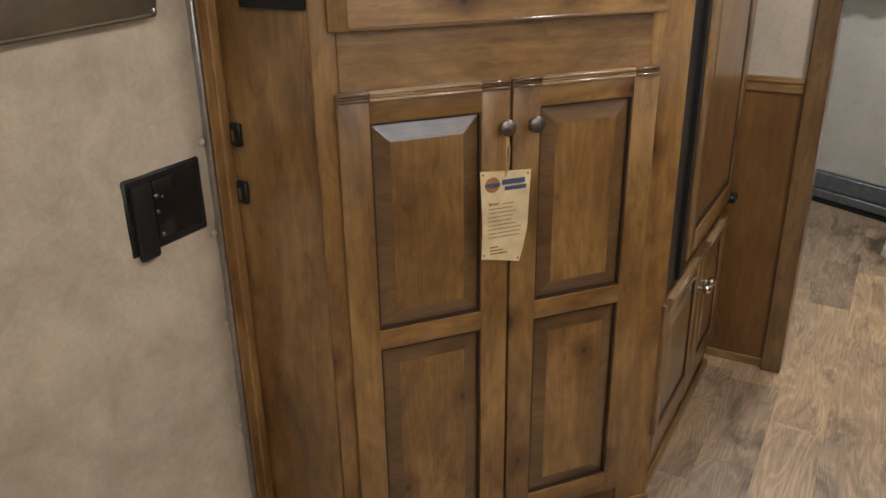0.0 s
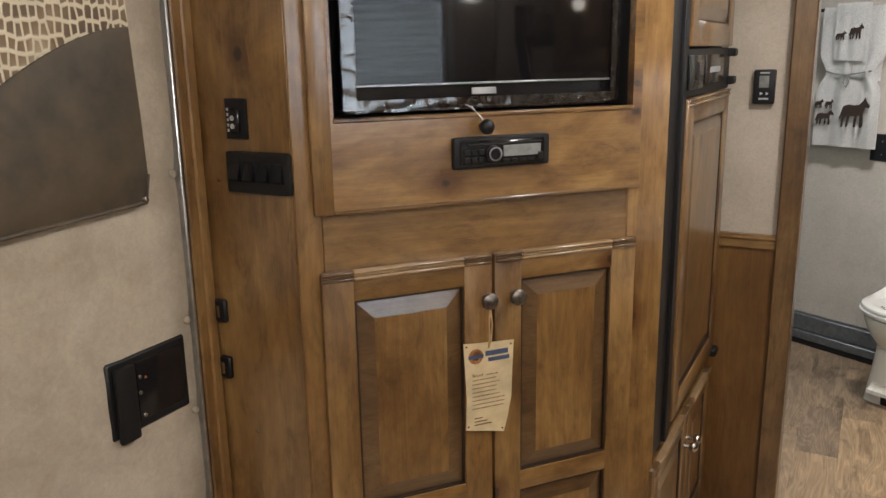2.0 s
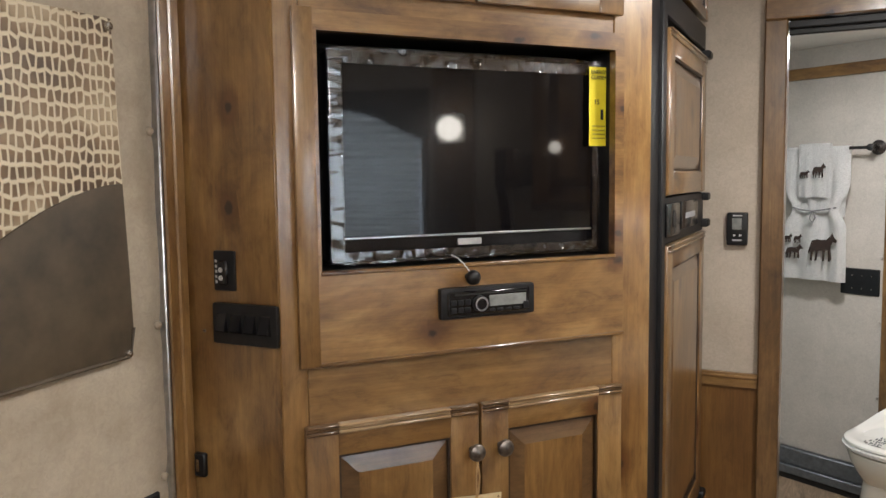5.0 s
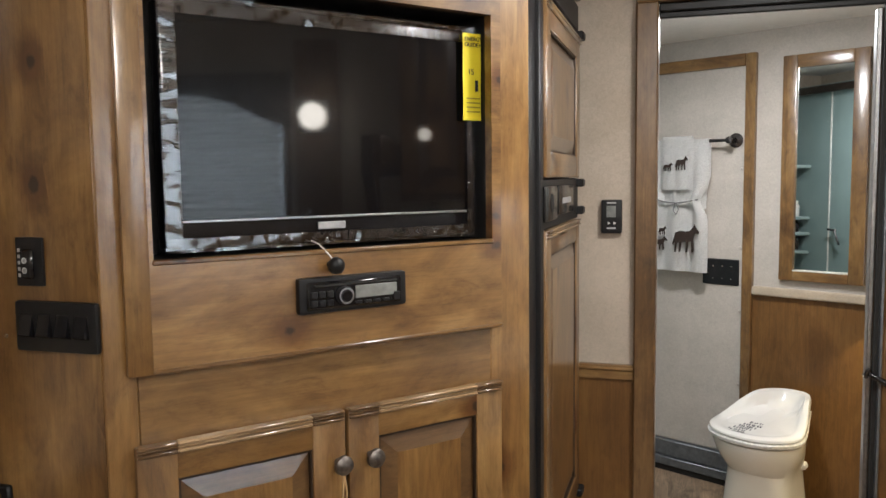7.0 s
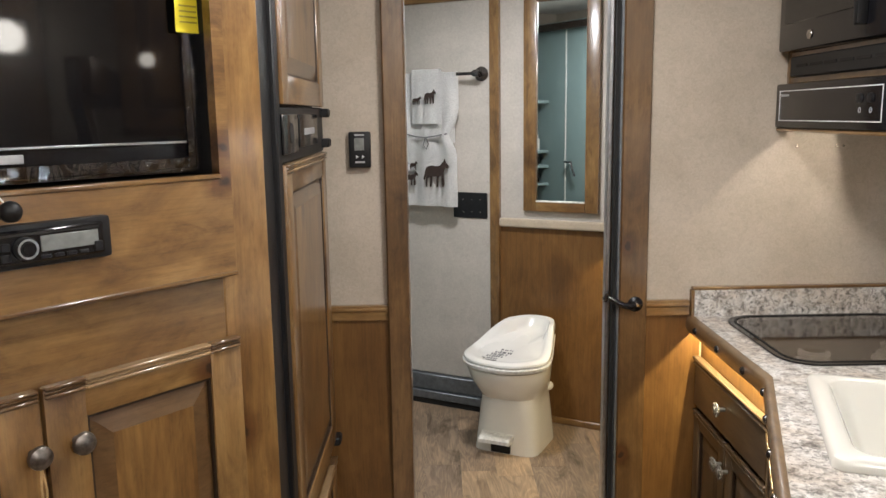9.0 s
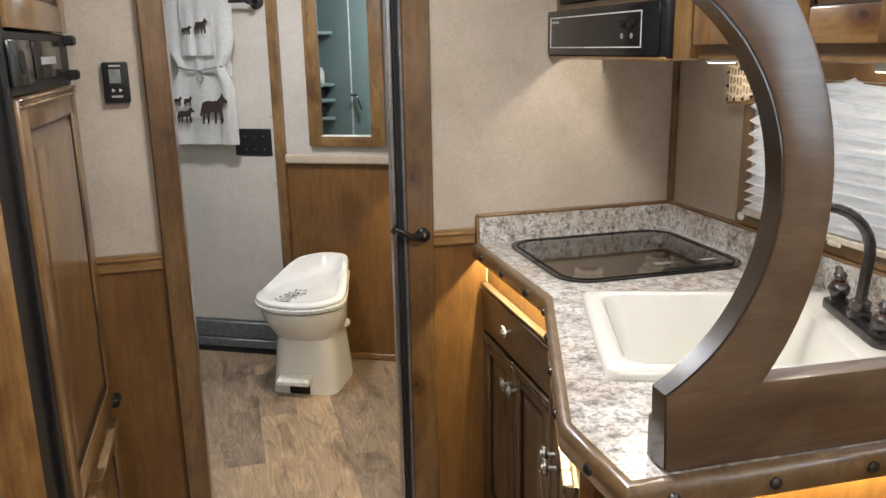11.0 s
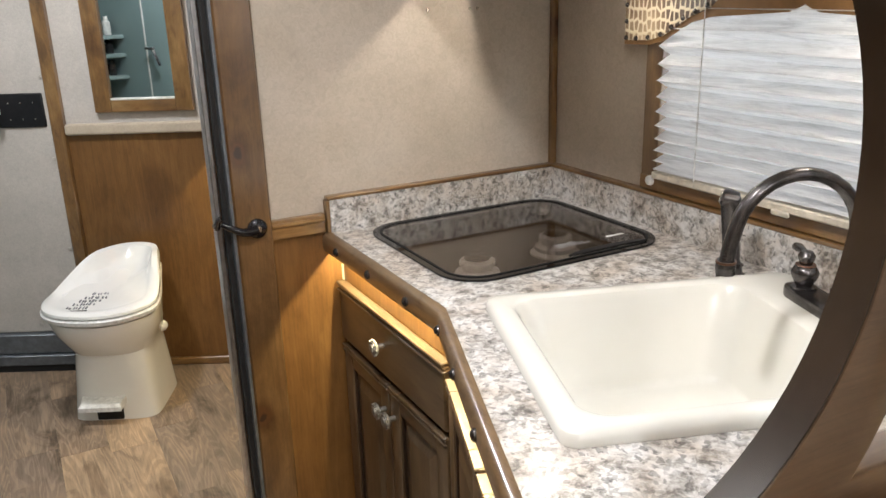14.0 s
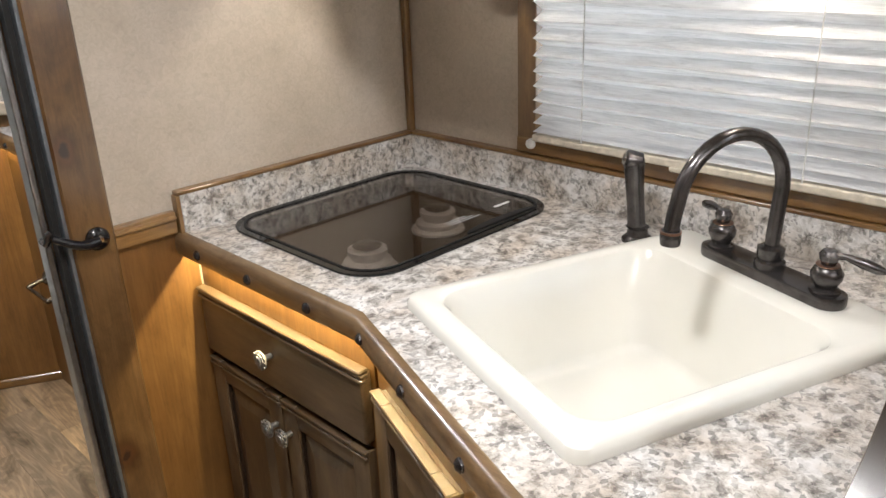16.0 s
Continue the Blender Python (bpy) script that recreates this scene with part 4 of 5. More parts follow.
# base cabinets
k1 = thing("base_cabinet", "glazed brown base cabinet with a drawer over two doors", "cabinet", pose(1.387, YP, 0, 0, 0, -90))
part("body", box(0.002, 0.53, 0.02, 0.055, 0.0, 0.845), panel_wood, k1)
d = part("drawer_front", box(0.022, 0.522, -0.002, 0.0195, 0.645, 0.782, 0.006, seg=3), cab_h, k1)
for z_, lip in ((0.779, 0.009), (0.771, 0.0055), (0.763, 0.0075)):
    part("bead", box(0.020, 0.524, -lip, 0.012, z_, z_ + 0.0072, 0.0025), cab_h, d)


def flower_knob(parent, x, z, y):
    ob = part("knob", lathe([(0.006, 0), (0.006, 0.014), (0.012, 0.016), (0.0185, 0.020), (0.0182, 0.0235), (0.0145, 0.0235), (0.0140, 0.0265), (0.0095, 0.0262), (0.0090, 0.029), (0.0, 0.0305)], 20, turned(x, y, z)), knob_metal, parent, "ringed antique nickel knob")
    for k in range(10):
        a = 2 * math.pi * k / 10
        part("petal", lathe([(0.0030, 0), (0.0022, 0.0022), (0, 0.003)], 6, turned(x + 0.0165 * math.cos(a), y - 0.0232, z + 0.0165 * math.sin(a))), knob_metal, ob)
    return ob


flower_knob(d, 0.262, 0.718, -0.003)
a = panelled_door(k1, 0.022, 0.268, 0.08, 0.632, (), vm=cab_v, hm=cab_h, stile=0.045, rail=0.05)
flower_knob(a, 0.247, 0.565, 0)
b = panelled_door(k1, 0.273, 0.522, 0.08, 0.632, (), vm=cab_v, hm=cab_h, stile=0.045, rail=0.05)
flower_knob(b, 0.294, 0.565, 0)
k2 = thing("base_cabinet", "glazed brown angled base cabinet with two doors under the sink", "cabinet", pose(1.3725, 2.490, 0, 0, 0, -110.2))
part("body", box(0.0, 0.612, 0.02, 0.06, 0.0, 0.845), panel_wood, k2)
a = panelled_door(k2, 0.026, 0.303, 0.08, 0.785, (), vm=cab_v, hm=cab_h, stile=0.05, rail=0.06)
flower_knob(a, 0.280, 0.665, 0)
b = panelled_door(k2, 0.309, 0.598, 0.08, 0.785, (), vm=cab_v, hm=cab_h, stile=0.05, rail=0.06)
flower_knob(b, 0.333, 0.665, 0)
part("hanging_tie", tube([(0.325, -0.03, 0.655), (0.33, -0.024, 0.60), (0.338, -0.012, 0.56), (0.335, -0.01, 0.50)], 0.0013, 6), twine, k2)
ep = thing("end_panel", "honey-brown plywood panel closing the worktop's end", "panel")
part("panel", slab([(1.20, 1.92), (1.20, 1.768), (X1 - 0.004, 1.745), (X1 - 0.004, 1.765), (1.22, 1.788), (1.22, 1.92)], 0.0, 0.846), panel_wood, ep, smooth=False)

# ---- hob ----
hb = thing("cooktop", "recessed two-burner cooktop under a smoked glass cover", "cooktop")
pan = box(1.466, 1.928, 2.586, 2.980, 0.842, 0.847)
for a_, b_, c_, d_ in ((1.466, 1.471, 2.586, 2.980), (1.923, 1.928, 2.586, 2.980), (1.471, 1.923, 2.586, 2.591), (1.471, 1.923, 2.975, 2.980)):
    pan = box(a_, b_, c_, d_, 0.847, 0.898, 0, pan)
part("pan", pan, steel_pan, hb)
part("rim", slab(rounded(1.443, 1.950, 2.558, 3.008, 0.085, 10), 0.9005, 0.9045, [rounded(1.464, 1.930, 2.580, 2.986, 0.065, 10)], 0.001), border_glass, hb, "black printed border of the glass", smooth=False)
part("seam", slab(rounded(1.458, 1.936, 2.574, 2.992, 0.070, 10), 0.9046, 0.9062, [rounded(1.462, 1.932, 2.578, 2.988, 0.066, 10)]), dark_gap, hb, "thin raised seam", smooth=False)
part("cover", slab(rounded(1.4645, 1.9295, 2.5805, 2.9855, 0.064, 10), 0.9015, 0.9045), smoked_glass, hb, "smoked glass cover", smooth=False)
for x, y in ((1.57, 2.71), (1.80, 2.76)):
    bn = part("burner", lathe([(0.056, 0), (0.055, 0.004), (0.044, 0.009), (0.046, 0.013), (0.045, 0.018), (0.031, 0.022), (0.031, 0.030), (0.037, 0.033), (0.037, 0.040), (0.0, 0.044)], 24, pose(x, y, 0.8475)), burner_metal, hb, "metal gas burner")
    part("burner_cap", lathe([(0.026, 0.0445), (0.027, 0.0455), (0.022, 0.049), (0.0, 0.0495)], 20, pose(x, y, 0.8475)), steel_pan, bn)
for k in range(3):
    part("print_line", box(1.72, 1.80 - 0.012 * k, 2.640 + 0.008 * k, 2.643 + 0.008 * k, 0.9047, 0.9050), grey_print, hb)
part("print_line", box(1.85, 1.895, 2.645, 2.653, 0.9047, 0.9050), white_print, hb)
part("handle_notch", slab([(1.80 + 0.05 * math.cos(radians(a)) * 2.0, 2.580 + 0.020 * math.sin(radians(a))) for a in range(0, 181, 15)], 0.9062, 0.909, (), 0.001), black_plastic, hb)

# ---- sink and taps ----
sk = thing("sink", "cream moulded drop-in sink with a rounded rim", "sink", SINK)


def ring(x0, x1, y0, y1, r, z):
    return [(x, y, z) for x, y in rounded(x0, x1, y0, y1, r, 6)]


LIP = ring(0.034, 0.422, 0.036, 0.434, 0.044, 0.9185)
part("rim", loft([ring(0.0, 0.456, 0.0, 0.548, 0.022, 0.9005), ring(0.0, 0.456, 0.0, 0.548, 0.022, 0.910), ring(0.003, 0.453, 0.003, 0.545, 0.022, 0.917), ring(0.010, 0.446, 0.010, 0.538, 0.024, 0.921),
                  ring(0.028, 0.428, 0.030, 0.440, 0.040, 0.922), LIP], cap=(False, False)), sink_gel, sk, "broad flat cream rim")
part("bowl", loft([LIP, ring(0.041, 0.415, 0.043, 0.427, 0.046, 0.908), ring(0.058, 0.398, 0.060, 0.412, 0.046, 0.84), ring(0.078, 0.378, 0.080, 0.396, 0.044, 0.775),
                     ring(0.085, 0.371, 0.088, 0.389, 0.040, 0.764), ring(0.098, 0.358, 0.102, 0.376, 0.034, 0.759), ring(0.20, 0.256, 0.208, 0.264, 0.02, 0.757)], cap=(False, True)), sink_gel, sk, "deep cream bowl with a flat floor")
fc = thing("kitchen_tap", "oil-rubbed bronze gooseneck tap with two lever handles", "tap", SINK @ pose(0.232, 0.495, 0.921) @ Matrix.Diagonal((0.97, 0.9, 0.84, 1)))
part("base_plate", slab(rounded(-0.135, 0.135, -0.028, 0.028, 0.027, 6), 0.0, 0.022, (), 0.005), bronze, fc)
part("neck_collar", lathe([(0.024, 0.02), (0.024, 0.034), (0.019, 0.038), (0.021, 0.044), (0.021, 0.058), (0.014, 0.064)], 20), bronze, fc)
arc = [(0, 0, 0.055), (0, 0.004, 0.12)] + [(0, -0.096 + 0.104 * math.cos(radians(a)), 0.168 + 0.106 * math.sin(radians(a))) for a in range(0, 169, 12)] + [(0, -0.206, 0.155), (0, -0.2095, 0.128)]
ARC = Matrix.Rotation(radians(-1), 4, "Z")
sp_bm = tube(arc, 0.0115, 16)
sp_bm.transform(ARC)
part("spout", sp_bm, bronze, fc, "tall curved spout")
tip = lathe([(0.0145, -0.022), (0.0155, -0.012), (0.0155, -0.004), (0.0135, 0.003)], 16, ARC @ pose(0, -0.210, 0.130))
part("spout_tip", tip, bronze, fc)
part("tip_ring", lathe([(0.0158, -0.002), (0.0162, 0), (0.0158, 0.002)], 16, ARC @ pose(0, -0.210, 0.130)), copper_edge, fc)
for x, sgn in ((-0.102, -1), (0.102, 1)):
    h = part("handle", lathe([(0.022, 0.02), (0.022, 0.026), (0.015, 0.03), (0.022, 0.045), (0.023, 0.055), (0.017, 0.066), (0.010, 0.070), (0.013, 0.078), (0.0145, 0.086), (0.010, 0.094), (0.0, 0.096)], 20, pose(x, 0, 0)), bronze, fc)
    part("copper_ring", lathe([(0.0166, 0.0675), (0.0172, 0.0685), (0.0166, 0.0695)], 20, pose(x, 0, 0)), copper_edge, h)
    part("lever", tube([(x, 0, 0.086), (x + sgn * 0.022, 0.008, 0.088), (x + sgn * 0.045, 0.016, 0.084), (x + sgn * 0.062, 0.022, 0.080), (x + sgn * 0.072, 0.026, 0.079)], [0.006, 0.0055, 0.009, 0.008, 0.004], 12), bronze, h)
spr = thing("side_sprayer", "oil-rubbed bronze side sprayer standing in its holder", "sprayer", SINK @ pose(-0.032, 0.462, 0.90) @ Matrix.Diagonal((1, 1, 0.87, 1)))
part("holder", lathe([(0.027, 0), (0.027, 0.006), (0.019, 0.013), (0.017, 0.026), (0.020, 0.030), (0.0, 0.031)], 20), bronze, spr)
sb = lathe([(0.0155, 0.028), (0.0165, 0.034), (0.0155, 0.040), (0.0150, 0.08), (0.0160, 0.12), (0.0175, 0.150), (0.0185, 0.165), (0.0165, 0.176), (0, 0.180)], 20)
sb.transform(pose(0, 0, 0, 3, -3, 0))
part("body", sb, bronze, spr)
FACE = pose(-0.010, -0.012, 0.168, 78, 0, -30)
part("spray_head", lathe([(0.016, -0.016), (0.0185, 0.0), (0.0185, 0.008), (0.014, 0.012), (0.0, 0.0125)], 20, FACE), bronze, spr)
part("nozzle", lathe([(0.0125, 0.0121), (0.011, 0.0145), (0.006, 0.0135), (0, 0.0135)], 16, FACE), nickel, spr, "bright nozzle plate")

# ---- dark timber arch at the worktop's end ----
ar = thing("timber_arch", "dark walnut divider with a round cut-out on the worktop", "divider", pose(0, 1.772, 0, 0, 0, -1.5))
inner = [(1.072 + 0.291 * math.cos(radians(a)), 1.262 + 0.291 * math.sin(radians(a))) for a in range(-60, 61, 5)]
outer = [(1.025 + 0.410 * math.cos(radians(a)), 1.255 + 0.410 * math.sin(radians(a))) for a in range(-36, 37, 4)]
shape = [(1.222, 0.902), (X1 + 0.03, 0.902), (X1 + 0.03, 1.006), *outer, (X1 + 0.03, 1.51), (X1 + 0.03, 1.63), (1.222, 1.63), *inner[::-1]]
part("board", upright(shape, 0.0, 0.038, (), 0.004), walnut_h, ar, smooth=True)
# thin near-black skin over the concave edge and the foot's end
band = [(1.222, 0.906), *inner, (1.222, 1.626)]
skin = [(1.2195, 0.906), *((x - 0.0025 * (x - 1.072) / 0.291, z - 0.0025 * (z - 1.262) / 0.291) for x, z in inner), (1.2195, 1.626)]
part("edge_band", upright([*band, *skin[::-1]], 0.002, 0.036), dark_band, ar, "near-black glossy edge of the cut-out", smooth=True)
part("foot_block", box(1.221, 1.50, 0.0385, 0.052, 0.902, 0.965, 0.002), walnut_h, ar)
part("head_block", box(1.224, 1.50, 0.0385, 0.064, 1.535, 1.63, 0.002), walnut_h, ar)
# pale strip along the top of the lower rail
part("light_edge", box(1.392, X1 + 0.02, 0.034, 0.044, 0.990, 1.009, 0.002), plain("pale_edge_strip", (0.34, 0.29, 0.24), 0.5), ar)

# ---- overhead units on the window wall ----
OV = pose(1.60, YP, 0, 0, 0, -90)
oc = thing("microwave_cabinet", "alder overhead cabinet holding hood and microwave", "cabinet", OV)
part("side", box(0.002, 0.018, 0.01, 0.392, 1.415, CEIL - 0.002, 0.001), alder_v, oc)
part("side", box(0.622, 0.685, 0.004, 0.392, 1.41, CEIL - 0.002, 0.002), alder_v, oc)
part("shelf", box(0.018, 0.622, 0.012, 0.392, 1.535, 1.548), alder_h, oc)
part("shelf", box(0.018, 0.622, 0.012, 0.392, 1.60, 1.612), alder_h, oc)
part("back", box(0.018, 0.622, 0.38, 0.392, 1.46, CEIL - 0.002), alder_v, oc)
hdv = thing("range_hood", "black range hood with a thin white outline", "range hood", OV)
part("front", box(0.004, 0.60, -0.018, 0.01, 1.418, 1.532, 0.006, seg=2), black_gloss, hdv)
part("rounded_end", box(0.575, 0.622, -0.012, 0.03, 1.410, 1.534, 0.012, seg=3), black_plastic, hdv)
part("top_plate", box(0.02, 0.62, 0.012, 0.378, 1.525, 1.532), black_plastic, hdv)
part("lamp_baffle", box(0.02, 0.56, 0.148, 0.156, 1.412, 1.5245), black_plastic, hdv)
part("grease_filter", box(0.02, 0.56, 0.157, 0.378, 1.42, 1.43), alu, hdv, "aluminium grease filter")
part("lip", box(0.004, 0.62, -0.014, 0.03, 1.408, 1.4175, 0.003), alder_h, hdv)
for a_, b_, c_, d_ in ((0.03, 0.53, 1.436, 1.4385), (0.03, 0.53, 1.512, 1.5145), (0.03, 0.0325, 1.4385, 1.512), (0.5275, 0.53, 1.4385, 1.512)):
    part("outline", box(a_, b_, -0.0192, -0.0178, c_, d_), white_print, hdv)
part("badge", box(0.04, 0.085, -0.0192, -0.0178, 1.499, 1.505), grey_print, hdv)
for k in range(2):
    part("push_button", lathe([(0.011, 0), (0.010, 0.005), (0, 0.006)], 14, turned(0.44 + 0.045 * k, -0.018, 1.488)), black_plastic, hdv)
    part("print_mark", lathe([(0.006, 0), (0.006, 0.0006), (0.004, 0.0006), (0.004, 0)], 12, turned(0.44 + 0.045 * k, -0.018, 1.462)), grey_print, hdv)
part("lamp_lens", lathe([(0.036, 0), (0.036, 0.004), (0, 0.004)], 20, pose(0.34, 0.115, 1.518)), lamp_glow, hdv, "lit round lamp lens")
mw = thing("microwave_oven", "black built-in microwave oven with a vent grille", "microwave", OV)
part("vent_panel", box(0.05, 0.60, -0.004, 0.06, 1.549, 1.6, 0.003), black_plastic, mw)
for k in range(6):
    part("vent_slot", box(0.09 + 0.075 * k, 0.148 + 0.075 * k, -0.006, -0.003, 1.572, 1.579), dark_gap, mw)
part("casing", box(0.02, 0.62, -0.026, 0.30, 1.613, 1.93, 0.01, seg=2), black_gloss, mw)
part("door_window", box(0.06, 0.43, -0.029, -0.025, 1.68, 1.89, 0.008), tv_glass, mw)
part("badge", lathe([(0.012, 0), (0.011, 0.002), (0, 0.0025)], 16, turned(0.20, -0.027, 1.645)), nickel, mw, "round silver badge")
part("handle", box(0.445, 0.465, -0.05, -0.026, 1.64, 1.90, 0.006, seg=2), black_plastic, mw)
oc2 = thing("wall_cabinet", "alder overhead cabinet above the window", "cabinet", OV)
part("body", box(0.69, 1.235, 0.022, 0.392, 1.412, CEIL - 0.002, 0.002), alder_h, oc2)
panelled_door(oc2, 0.70, 0.96, 1.44, 2.10, (), y=0.0)
panelled_door(oc2, 0.967, 1.228, 1.44, 2.10, (), y=0.0)
part("spot_lamp", lathe([(0.022, 0), (0.022, 0.010), (0.018, 0.012), (0, 0.012)], 18, turned(1.145, 0.0, 1.645)), lamp_glow, oc2, "small lit spot lamp")
pl = thing("puck_lamp", "small lit round lamp under the overhead cabinet", "lamp", pose(1.88, 2.12, 1.388), "puck lamps")
part("rim", lathe([(0.034, 0.0), (0.038, 0.006), (0.038, 0.0235), (0.03, 0.0235)], 20), white_plastic, pl)
part("lens", lathe([(0.0, -0.001), (0.031, -0.001), (0.033, 0.0)], 20), lamp_glow, pl)
copy_thing(pl, pose(1.87, 2.64, 1.396))
# plain black box, its use unknown
bx = thing("speaker_box", "small black box under the overhead cabinet", "box", pose(1.86, 2.48, 1.411))
part("body", box(-0.03, 0.03, -0.034, 0.034, -0.03, 0, 0.006, seg=2), black_plastic, bx)

# ---- window, blind and valance ----
wd = thing("window_1", "wide window with an alder frame behind a pleated blind", "window", WINDOW, kind="structure")
part("frame_side", box(-2.70, -2.652, -0.012, 0.05, 0.984, 1.42, 0.002), alder_v, wd)
part("frame_side", box(-1.958, -1.92, -0.012, 0.05, 0.984, 1.42, 0.002), alder_v, wd)
part("sill", box(-2.70, -1.92, -0.016, 0.05, 0.984, 1.0168, 0.003), alder_h, wd)
part("head", box(-2.70, -1.92, -0.012, 0.05, 1.42, 1.45, 0.002), alder_h, wd)
gp = part("pane", box(-2.662, -1.958, 0.05, 0.054, 1.0, 1.42), window_glass, wd)
gp.visible_shadow = False
bl = thing("pleated_blind", "lowered white and grey pleated window blind", "blind", WINDOW)


def pleats(x0, x1, z0, z1, n, y0, y1):
    own = bmesh.new()
    rows = []
    for k in range(2 * n + 1):
        z, y = z0 + (z1 - z0) * (k / (2 * n)) ** 1.3, (y0 if k % 2 else y1)
        rows.append([own.verts.new((x0 + (x1 - x0) * j / 12, y + 0.0012 * noise.noise((j * 0.7, k * 0.9, 3.0)), z + 0.0022 * noise.noise((j * 0.35, k * 0.8, 8.0)))) for j in range(13)])
    for a, b in zip(rows, rows[1:]):
        for j in range(12):
            own.faces.new((a[j], a[j + 1], b[j + 1], b[j]))
    return own


part("cloth", pleats(-2.640, -1.963, 1.032, 1.418, 13, -0.036, -0.004), blind_fabric, bl, smooth=False)
part("bottom_rail", box(-2.642, -1.961, -0.038, -0.005, 1.0175, 1.0325, 0.003), ivory_rail, bl)
part("end_button", lathe([(0.011, 0), (0.010, 0.006), (0.006, 0.008), (0, 0.008)], 16, turned(-2.645, -0.034, 1.012)), white_plastic, bl)
part("pull_tab", box(-2.33, -2.29, -0.043, -0.037, 1.011, 1.022, 0.003), ivory_rail, bl)
for x in (-2.52, -2.10):
    part("lift_cord", tube([(x, -0.038, 1.032), (x, -0.038, 1.41)], 0.0012, 6), white_plastic, bl)
va = thing("valance", "arched window valance in crocodile leather with nail heads", "valance", WINDOW)
half = [(-0.435, 1.288), (-0.36, 1.290), (-0.32, 1.300), (-0.285, 1.318), (-0.25, 1.336), (-0.20, 1.347), (-0.13, 1.351), (-0.03, 1.357), (-0.012, 1.364), (0.0, 1.370)]
low = [(x - 2.31, z) for x, z in half] + [(-x - 2.31, z) for x, z in half[-2::-1]]
part("board", upright([*low, (-1.875, 1.408), (-2.745, 1.408)], -0.034, -0.028, (), 0.001, box(-2.745, -1.875, -0.03, -0.001, 1.395, 1.408)), tan_leather, va, smooth=False)
for s in (1, -1):
    pts = [(-2.31 - s * x, z + 0.009) for x, z in ((0.43, 1.288), (0.36, 1.290), (0.32, 1.300), (0.285, 1.318), (0.25, 1.337), (0.20, 1.355), (0.165, 1.385), (0.16, 1.397))] + [(-2.31 - s * 0.43, 1.406)]
    cp = part("croc_end", upright(pts if s > 0 else pts[::-1], -0.038, -0.0335, (), 0.001), croc_leather, va, "cream crocodile-embossed leather", smooth=False)
    for x, z in ((0.425, 1.302), (0.395, 1.302), (0.36, 1.305), (0.325, 1.312), (0.295, 1.327), (0.265, 1.344), (0.235, 1.357), (0.205, 1.368), (0.185, 1.385), (0.425, 1.335), (0.425, 1.368), (0.425, 1.398)):
        part("nail_head", lathe([(0.0052, 0), (0.004, 0.003), (0, 0.004)], 10, turned(-2.31 - s * x, -0.038, z)), bronze, cp)

w2 = thing("window_2", "second window with an alder frame and lowered blind", "window", WINDOW, kind="structure")
for a_, b_ in ((-1.30, -1.268), (-0.435, -0.40)):
    part("frame_side", box(a_, b_, -0.012, 0.05, 1.15, 1.87, 0.002), alder_v, w2)
for a_, b_ in ((1.15, 1.175), (1.845, 1.87)):
    part("frame_rail", box(-1.268, -0.435, -0.012, 0.05, a_, b_, 0.002), alder_h, w2)
gp = part("pane", box(-1.268, -0.435, 0.05, 0.054, 1.175, 1.845), window_glass, w2)
gp.visible_shadow = False
b2 = thing("pleated_blind", "lowered white and grey pleated window blind", "blind", WINDOW)
part("cloth", pleats(-1.266, -0.437, 1.195, 1.843, 22, -0.026, -0.004), blind_fabric, b2, smooth=False)
part("bottom_rail", box(-1.266, -0.437, -0.027, -0.005, 1.177, 1.1945, 0.003), ivory_rail, b2)

v2 = thing("valance", "dark leather window valance with an arched lower edge", "valance", WINDOW)
part("board", upright([(-1.32, 1.70), (-1.27, 1.71), (-1.18, 1.75), (-1.08, 1.80), (-0.95, 1.835), (-0.85, 1.84), (-0.75, 1.835), (-0.62, 1.80), (-0.52, 1.75), (-0.43, 1.71), (-0.38, 1.70), (-0.38, 1.92), (-1.32, 1.92)], -0.045, -0.038, (), 0, box(-1.32, -0.38, -0.04, -0.001, 1.905, 1.92)), leather, v2, smooth=False)

# wall lamp and ceiling lamps
structure("lamp_board", box(X1 - 0.018, X1 - 0.0005, 1.33, 1.51, 0.57, 2.05, 0.003), alder_v, "upright alder board behind the wall lamp", "panel")
wl = thing("wall_lamp", "lit round wall lamp on an alder board", "lamp", pose(X1 - 0.018, 1.41, 1.745, 0, 0, -90))
part("plate", box(-0.06, 0.06, -0.02, -0.001, -0.06, 0.06, 0.004), nickel, wl)
part("shade", lathe([(0.040, 0), (0.050, 0.012), (0.052, 0.032), (0.042, 0.052), (0.022, 0.063), (0, 0.066)], 24, turned(0, -0.021, 0)), sconce_glow, wl, "lit frosted shade")
for x, y in ((0.90, 0.55), (0.95, 2.15), (0.90, -0.6), (0.75, 3.75)):
    cl = thing("ceiling_lamp", "flat round lit ceiling lamp", "lamp", pose(x, y, CEIL), "ceiling lamps")
    part("rim", lathe([(0.125, -0.001), (0.135, -0.01), (0.13, -0.022), (0.115, -0.024)], 32), white_plastic, cl)
    part("lens", lathe([(0.114, -0.024), (0.10, -0.028), (0, -0.029)], 32), lamp_glow, cl)

# cushion on the bench beyond the worktop
bn = thing("bench_seat", "brown leather bench seat beyond the worktop", "bench")
part("base", box(1.40, X1 - 0.002, 0.5, 1.66, 0, 0.40, 0.004), panel_wood, bn)
part("seat", box(1.38, X1 - 0.004, 0.5, 1.66, 0.40, 0.56, 0.03, seg=3), leather, bn)
cu = thing("cushion", "western cushion of crocodile leather and cowhide fringe", "cushion", pose(1.735, 1.545, 0.56, -12, 0, -6))


